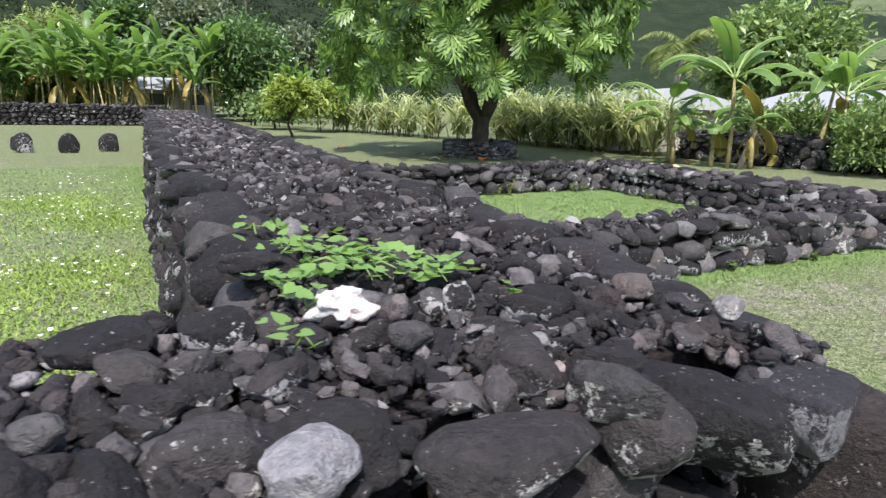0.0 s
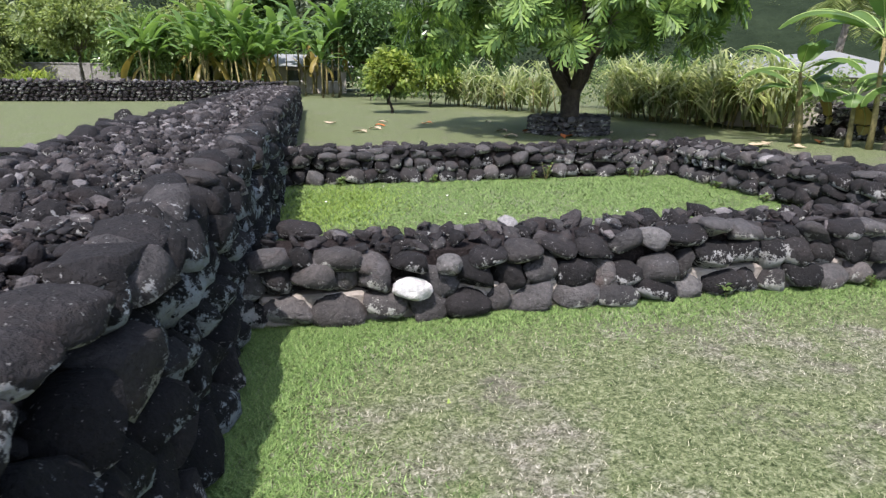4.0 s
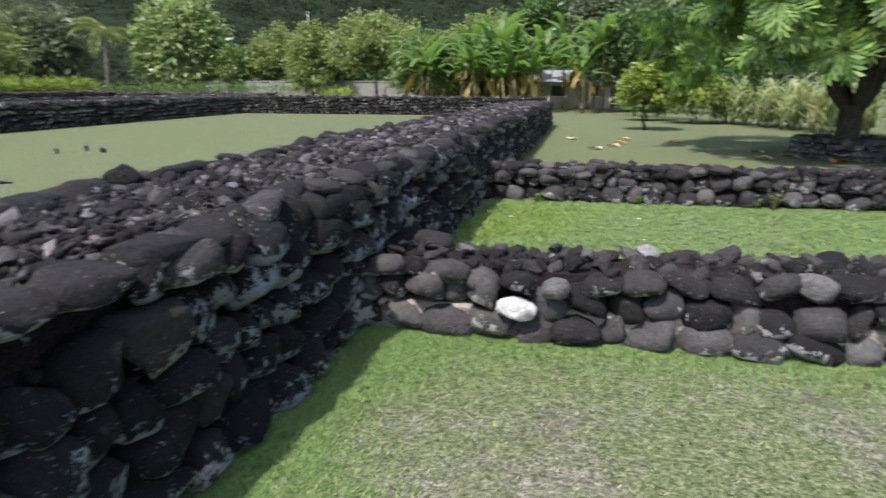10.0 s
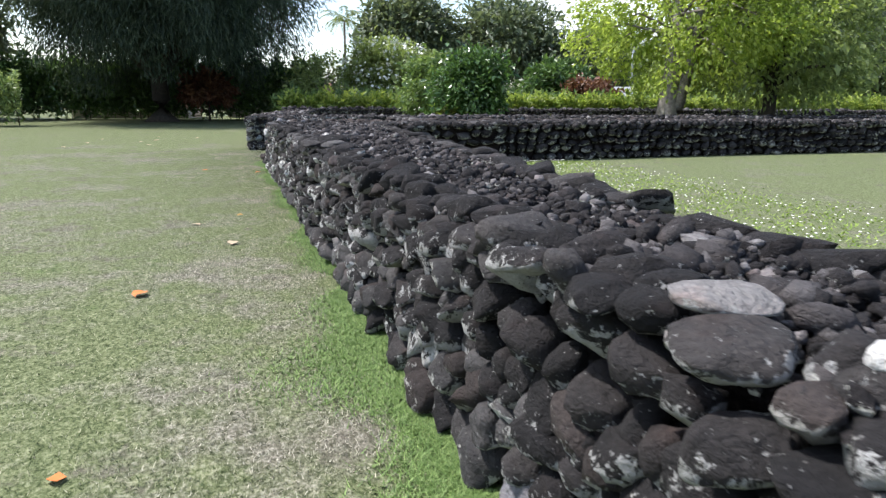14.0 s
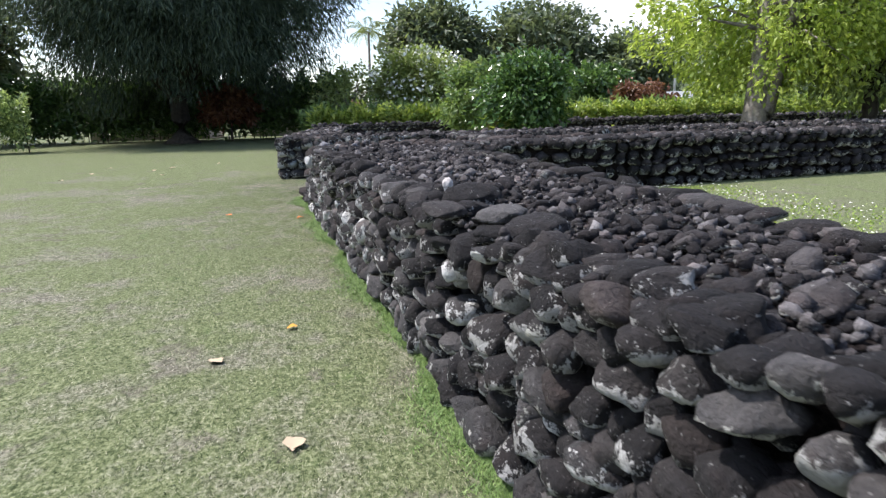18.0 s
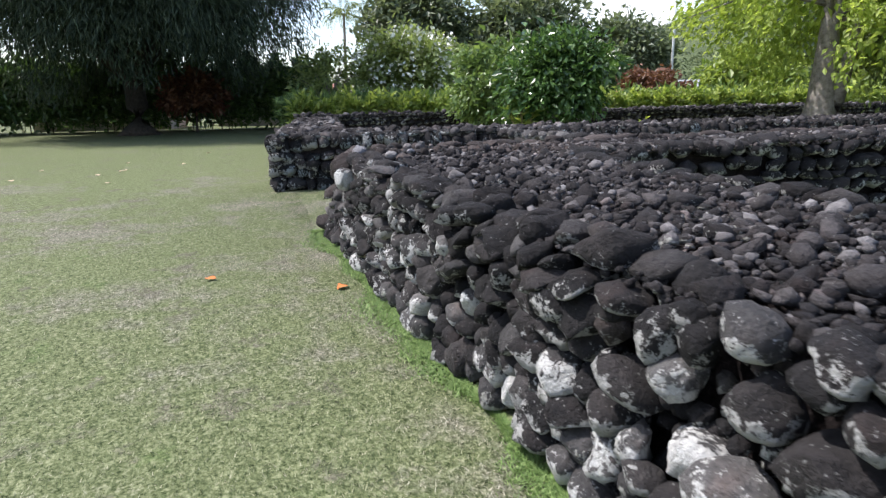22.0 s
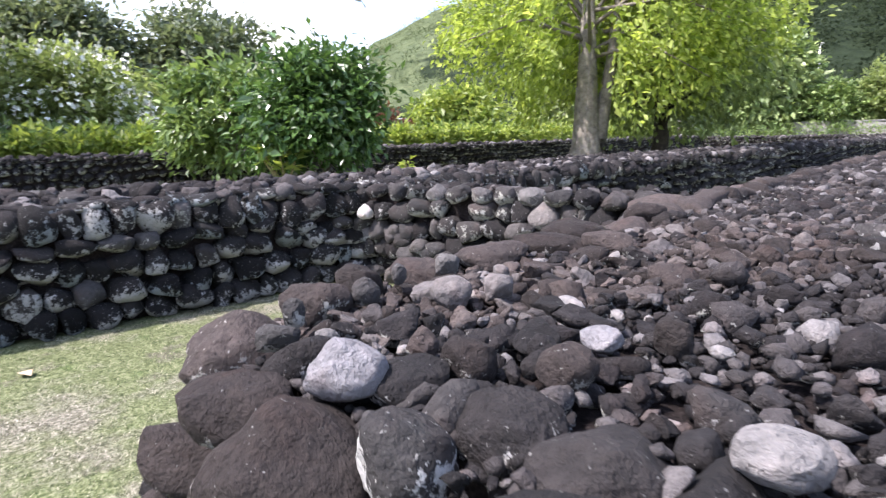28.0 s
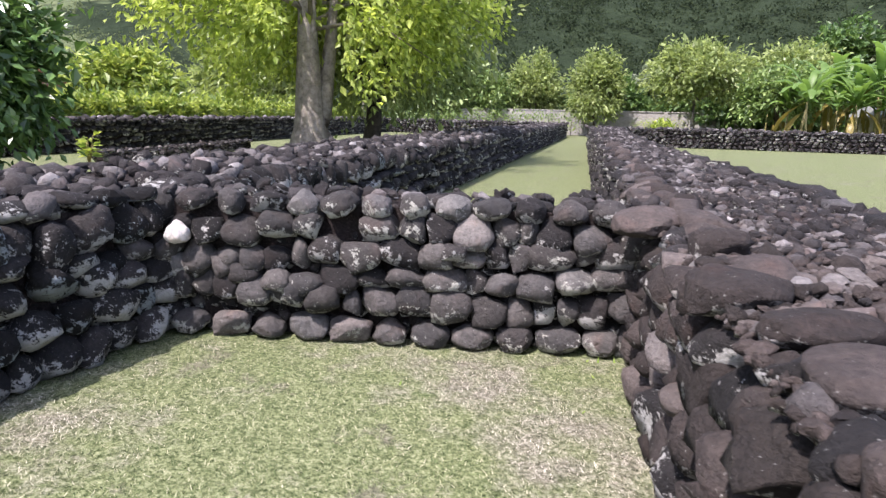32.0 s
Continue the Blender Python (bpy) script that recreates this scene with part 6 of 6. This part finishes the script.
def stump():
    t = empty("tree_stump", (-5.3, 9.5, 0), 20)
    rng = random.Random(9)
    bm = tube([(0, 0, -0.05), (0.0, 0, 0.1), (-0.02, 0, 0.3), (-0.06, 0, 0.52)], [0.17, 0.135, 0.135, 0.165], 14)
    for v in bm.verts:
        v.co += Vector((rng.gauss(0, 0.012), rng.gauss(0, 0.012), rng.gauss(0, 0.035) if v.co.z > 0.5 else 0))
    part("trunk", bm, M_WOOD, t)
    part("root", tube([(0.12, 0, 0.04), (0.4, -0.05, 0.04), (0.75, 0.02, 0.0)], [0.08, 0.05, 0.02], 7), M_WOOD, t)
    tagged(t, "charred grey tree stump with a root on the lawn", "tree stump")


stump()


def scatter_blades(name, material, seed, n, area, height, width, keep=None):
    """Short grass blades over an area given by a function from two random numbers to a place."""
    rs = np.random.RandomState(seed)
    p = area(rs, n)
    if keep is not None:
        p = p[keep(p)]
    n = len(p)
    base = np.concatenate([p, np.zeros((n, 1))], 1)
    a = rs.random(n) * 2 * np.pi
    h = height * (0.5 + 0.8 * rs.random(n))
    lean = np.stack([np.cos(a), np.sin(a), 0 * a], 1) * (h * (0.7 + 1.6 * rs.random(n)))[:, None]
    side = np.stack([-np.sin(a), np.cos(a), 0 * a], 1) * (width * (0.6 + 0.8 * rs.random(n)))[:, None]
    tip = base + lean + np.stack([0 * a, 0 * a, h], 1)
    v = np.stack([base - side, base + side, tip], 1).reshape(-1, 3)
    return tagged(from_arrays(name, v, np.arange(3 * n).reshape(-1, 3), material), "short grass blades and straw on the lawn", "grass", kind="stuff")


def s_line(x):
    return np.interp(x, [-14.9, -7.3, -0.3, 2.78], [0.56, 1.06, 1.52, 1.72])


def south_lawn(rs, n):
    x = rs.uniform(-19, 4.0, n) + rs.normal(size=n) * 0.8
    return np.stack([x, s_line(np.clip(x, -14.9, 2.78)) - 0.02 - np.minimum(rs.exponential(1.5, n), 7.0)], 1)


def east_lawn(rs, n):
    return np.stack([rs.uniform(2.9, 10.5, n), rs.uniform(1.2, 4.85, n)], 1)


def nook_lawn(rs, n):
    return np.stack([rs.uniform(-18.5, -15.1, n), rs.uniform(0.3, 4.6, n)], 1)


def near_wall(rs, n):
    x = np.where(rs.random(n) < 0.55, rs.uniform(-3.6, 2.7, n), rs.uniform(-14.8, -3.6, n))
    reach = np.interp(x, [-14.8, -5.0, -3.0, -1.0, 2.7], [0.13, 0.13, 0.26, 0.34, 0.4])
    return np.stack([x, s_line(x) - np.abs(rs.normal(size=n)) * reach * (0.6 + 0.3 * np.sin(x * 2.1) + 0.2 * np.sin(x * 5.3)) + 0.03], 1)


def annex_foot(rs, n):
    return np.stack([rs.uniform(3.0, 10.0, n), 4.84 - np.abs(rs.normal(size=n)) * (0.25 + 0.12 * np.sin(np.arange(n) * 0.7))], 1)


def east_foot_shade(rs, n):
    y = rs.uniform(1.6, 4.85, n)
    return np.stack([2.8 + 0.06 * (y - 1.7) + np.abs(rs.normal(size=n)) * (0.35 + 0.15 * np.sin(y * 3.0)), y], 1)


def annex_plot(rs, n):
    return np.stack([rs.uniform(3.1, 9.1, n), rs.uniform(5.6, 9.9, n)], 1)


def inner_lawn(rs, n):
    x = 1.4 - rs.random(n) ** 1.5 * 3.5
    return np.stack([x, rs.uniform(2.7, 16, n)], 1)


scatter_blades("lawn_grass", M_BLADE, 201, 250000, south_lawn, 0.012, 0.0022)
scatter_blades("lawn_grass", M_BLADE, 202, 120000, east_lawn, 0.012, 0.0022)
scatter_blades("lawn_grass", M_BLADE, 203, 70000, nook_lawn, 0.012, 0.0022)
scatter_blades("lush_grass", M_LUSH, 204, 150000, near_wall, 0.021, 0.003)
scatter_blades("lush_grass", M_LUSH, 205, 40000, annex_foot, 0.018, 0.0026)
# green blades along the east wall's foot, added to deepen the soft shade
scatter_blades("lush_grass", M_LUSH, 210, 45000, east_foot_shade, 0.02, 0.0028)
scatter_blades("lush_grass", M_LUSH, 206, 110000, annex_plot, 0.022, 0.004)
scatter_blades("lush_grass", M_LUSH, 207, 60000, inner_lawn, 0.022, 0.004)


M_CLOVER = leaf_material("clover_leaf", (0.13, 0.22, 0.03), (0.34, 0.44, 0.1), 0.3, 0.6)


def flowers(seed, n, area):
    """White clover heads: small five-petalled stars just over the grass."""
    rs = np.random.RandomState(seed)
    p = area(rs, n)
    c = np.concatenate([p, 0.05 + 0.03 * rs.random((n, 1))], 1)
    ang = np.arange(6) * np.pi / 3
    ring = np.stack([np.cos(ang), np.sin(ang), 0.25 * np.cos(ang * 2)], 1)
    size = (0.011 + 0.009 * rs.random(n))[:, None, None]
    v = (c[:, None, :] + ring[None] * size).reshape(-1, 3)
    return tagged(from_arrays("clover_flowers", v, np.arange(6 * n).reshape(-1, 6), M_PETAL), "white clover flowers scattered in the grass", "flowers", kind="stuff")


def by_east_wall(rs, n):
    k = rs.randint(0, 9, n)
    cx = np.array([0.9, 0.3, -0.4, 0.6, -0.9, 0.1, 0.8, -0.2, 0.5])[k]
    cy = np.array([4.0, 5.0, 4.3, 6.8, 8.5, 11.0, 9.5, 6.0, 13.0])[k]
    return np.stack([cx + rs.normal(size=n) * 0.4, cy + rs.normal(size=n) * 0.6], 1)


def by_west_wall(rs, n):
    k = rs.random(n)
    return np.stack([-13.3 + 9.5 * rs.random(n) ** 1.6, 3.5 + 4.5 * k ** 1.8 + np.abs(rs.normal(size=n)) * 0.5], 1)


flowers(211, 260, by_east_wall)
flowers(212, 1300, by_west_wall)
flowers(213, 14, annex_plot)


def vine():
    t = empty("creeping_vine", (0, 0, 0))
    m = leaf_material("vine_leaf", (0.13, 0.26, 0.055), (0.38, 0.5, 0.2), 0.4)
    rng = random.Random(17)
    bm = bmesh.new()
    outline = [(0, 0), (0.3, -0.22), (0.62, -0.05), (0.6, 0.4), (0.32, 0.8), (0, 1.12)]
    mid = [bm.verts.new((0, y, -0.06 * math.sin(3 * y))) for y in (0, 0.4, 0.8, 1.12)]
    for sg in (1, -1):
        o = [bm.verts.new((sg * x, y, 0.1 * abs(x))) for x, y in outline[1:5]]
        for f in ((mid[0], o[0], o[1], mid[1]), (mid[1], o[1], o[2], mid[2]), (mid[2], o[2], o[3], mid[3])):
            bm.faces.new(f if sg > 0 else f[::-1]).smooth = True
    me = mesh_of("leaf", bm)
    me.materials.append(m)
    spots = [(1.74, 2.72, 0.2, 0.16, 120), (1.66, 3.05, 0.12, 0.12, 26), (1.92, 2.56, 0.1, 0.09, 26), (1.5, 2.58, 0.07, 0.06, 18), (1.5, 2.38, 0.05, 0.05, 8), (1.4, 2.15, 0.05, 0.05, 6), (2.02, 2.27, 0.03, 0.03, 4), (1.55, 3.35, 0.1, 0.1, 10)]
    for cx, cy, sx, sy, n in spots:
        for _ in range(n):
            ob = new("leaf", me)
            ob.parent = t
            s = rng.uniform(0.022, 0.042)
            ob.matrix_basis = Matrix.Translation((cx + rng.gauss(0, sx * 0.6), cy + rng.gauss(0, sy * 0.7), 0.99 + rng.uniform(0.0, 0.05))) @ Euler((rng.gauss(0, 0.3), rng.gauss(0, 0.3), rng.uniform(0, 6.3))).to_matrix().to_4x4() @ Matrix.Scale(s, 4)
        for _ in range(max(n // 10, 1)):
            a = rng.uniform(0, 6.3)
            part("stem", tube([(cx, cy, 0.97), (cx + sx * 0.5 * math.cos(a), cy + sy * 0.5 * math.sin(a), 1.01), (cx + sx * math.cos(a), cy + sy * math.sin(a), 0.98)], [0.004, 0.004, 0.002], 5), m, t)
    tagged(t, "light green creeping vine with heart-shaped leaves on the wall", "vine")


vine()
coral = new("coral_lump", mesh_of("coral_lump", boulder(77, 4, 0.9, 0.95, 0)))
coral.data.materials.append(M_WHITE)
coral.matrix_basis = Matrix.Translation((1.58, 2.36, 0.99)) @ Matrix.Diagonal((0.065, 0.05, 0.04, 1))
tagged(coral, "lump of white coral lying on the rubble", "coral")


def fallen_leaf(x, y, size, turn, material, label):
    bm = bmesh.new()
    rows = []
    for i, (u, w) in enumerate(((0.0, 0.03), (0.25, 0.36), (0.55, 0.42), (0.8, 0.25), (1.0, 0.03))):
        rows.append([bm.verts.new((s * w * size, (u - 0.5) * size, 0.006 + size * (0.16 * abs(s) * w + 0.07 * math.sin(u * 5 + s)))) for s in (-1, 0, 1)])
    for a, b in zip(rows, rows[1:]):
        for k in range(2):
            bm.faces.new((a[k], a[k + 1], b[k + 1], b[k])).smooth = True
    rj = random.Random(int(x * 97 + y * 31))
    for v in bm.verts:
        v.co += Vector((rj.gauss(0, 0.05), rj.gauss(0, 0.05), rj.gauss(0, 0.03))) * size
    ob = part("fallen_leaf", bm, material)
    z = min(v.co.z for v in ob.data.vertices)
    ob.matrix_basis = pose(x, y, 0.012 - z, 2, -2, turn)
    return tagged(ob, label, "fallen leaf", "leaves fallen on the lawn")


M_LEAF_ORANGE = Nodes("orange_dead_leaf", 0.7, 0.2).colour((0.55, 0.17, 0.05)).mat
M_LEAF_PALE = Nodes("pale_dead_leaf", 0.8, 0.2).colour((0.42, 0.33, 0.23)).mat
M_LEAF_YELLOW = Nodes("yellow_dead_leaf", 0.7, 0.2).colour((0.5, 0.25, 0.04)).mat
for k, (x, y, s, m) in enumerate(((-1.35, -0.08, 0.07, M_LEAF_ORANGE), (-3.8, -0.22, 0.12, M_LEAF_ORANGE), (-6.62, -0.11, 0.1, M_LEAF_PALE), (-7.12, 0.35, 0.08, M_LEAF_YELLOW), (-5.45, 0.35, 0.11, M_LEAF_PALE), (-12.85, -0.58, 0.09, M_LEAF_ORANGE), (-12.2, 0.5, 0.12, M_LEAF_ORANGE), (-17.76, 1.1, 0.12, M_LEAF_PALE))):
    fallen_leaf(x, y, s, k * 67, m, {"orange_dead_leaf": "orange curled dead leaf on the grass", "pale_dead_leaf": "pale dry dead leaf on the grass", "yellow_dead_leaf": "yellow dead leaf on the grass"}[m.name])
rl = random.Random(221)
for k in range(26):
    a, b, c = rl.choice(((5.4, 18.4, 1.6), (7.9, 20.4, 1.8), (10.4, 16.9, 2.6), (13.0, 12.6, 1.0)))
    fallen_leaf(a + rl.gauss(0, c), b + rl.gauss(0, c * 0.5), rl.uniform(0.2, 0.4), rl.uniform(0, 360), rl.choice((M_LEAF_PALE, M_LEAF_PALE, M_LEAF_ORANGE)), "large dry breadfruit leaf fallen on the grass")
for k in range(10):
    fallen_leaf(rl.uniform(-32, -20), rl.uniform(-6, -1), rl.uniform(0.1, 0.17), rl.uniform(0, 360), M_LEAF_PALE, "pale dry dead leaf on the grass")



def weed(place, height, n, leaf, label, seed, material):
    """A small leafy plant: a few thin stems with broad leaves all the way up."""
    t = empty("weed", place)
    rs, rng = np.random.RandomState(seed), random.Random(seed)
    pts, ways = [], []
    for k in range(5):
        a, lean = rng.uniform(0, 6.3), rng.uniform(0.1, 0.45) * height
        top = Vector((math.cos(a) * lean, math.sin(a) * lean, height * rng.uniform(0.7, 1.0)))
        part("stem", tube([(0, 0, -0.03), top * 0.5 + Vector((0, 0, 0.08 * height)), top], [0.03 * height, 0.02 * height, 0.008 * height], 5), M_STEM, t)
        for i in range(n // 5):
            u, b = rng.uniform(0.3, 1.05), rng.uniform(0, 6.3)
            pts.append((top.x * u, top.y * u, top.z * u))
            ways.append((math.cos(b), math.sin(b), rng.uniform(-0.2, 0.6)))
    v, f = leaf_quads(np.array(pts), unit(np.array(ways)), leaf * (0.7 + 0.6 * rs.random(len(pts))), leaf * 0.5, rs)
    tagged(from_arrays("leaves", v, f, material, t), kind="stuff")
    return tagged(t, label, "weed", "weeds by the walls")


weed((-26.4, 8.4, 0), 1.45, 60, 0.4, "broad-leaved bright green plant by the shrub", 501, M_HEDGE)
weed((-28.5, 14.2, 0), 0.8, 45, 0.28, "small green plant at the ridge of stones", 502, M_HEDGE)
weed((-23.2, 17.4, 0), 0.6, 40, 0.22, "small yellow-green plant at the tree's foot", 503, M_HEDGE)
for k, (x, y, h) in enumerate(((5.2, 9.78, 0.16), (6.7, 9.8, 0.2), (6.9, 9.76, 0.34), (8.25, 9.74, 0.2), (8.5, 9.76, 0.15), (3.9, 9.75, 0.15), (8.9, 8.6, 0.14), (8.95, 7.7, 0.12))):
    weed((x, y, 0), h * 0.8, 40, 0.06, "small green weed at the foot of the low wall", 510 + k, M_SHRUB)
for k, (x, y) in enumerate(((1.2, 3.3), (1.15, 4.1), (1.22, 5.3), (1.18, 3.7), (7.4, 4.72), (6.2, 4.76), (9.1, 4.7))):
    weed((x, y, 0), 0.1, 40, 0.05, "low green weed along the wall's foot", 530 + k, M_SHRUB)


def clover_patch(rs, n):
    """Leafy patches round the clover on the inner lawns."""
    k = rs.randint(0, 14, n)
    cx = np.array([0.9, 0.4, -0.4, 0.6, -0.9, 0.1, 0.8, -0.2, 3.9, 3.5, -3.0, -6.0, -9.0, -11.5])[k]
    cy = np.array([3.6, 5.0, 4.3, 6.8, 8.5, 11.0, 9.5, 6.0, 8.9, 8.0, 3.9, 4.2, 4.6, 4.4])[k]
    sx = np.where(k > 9, 1.6, 0.42)
    return np.stack([cx + rs.normal(size=n) * sx, np.maximum(cy + rs.normal(size=n) * 0.45, np.where(k > 9, 3.4, 2.75))], 1)


scatter_blades("clover_leaves", M_CLOVER, 209, 15000, by_west_wall, 0.03, 0.014)
scatter_blades("clover_leaves", M_CLOVER, 208, 42000, clover_patch, 0.03, 0.008)
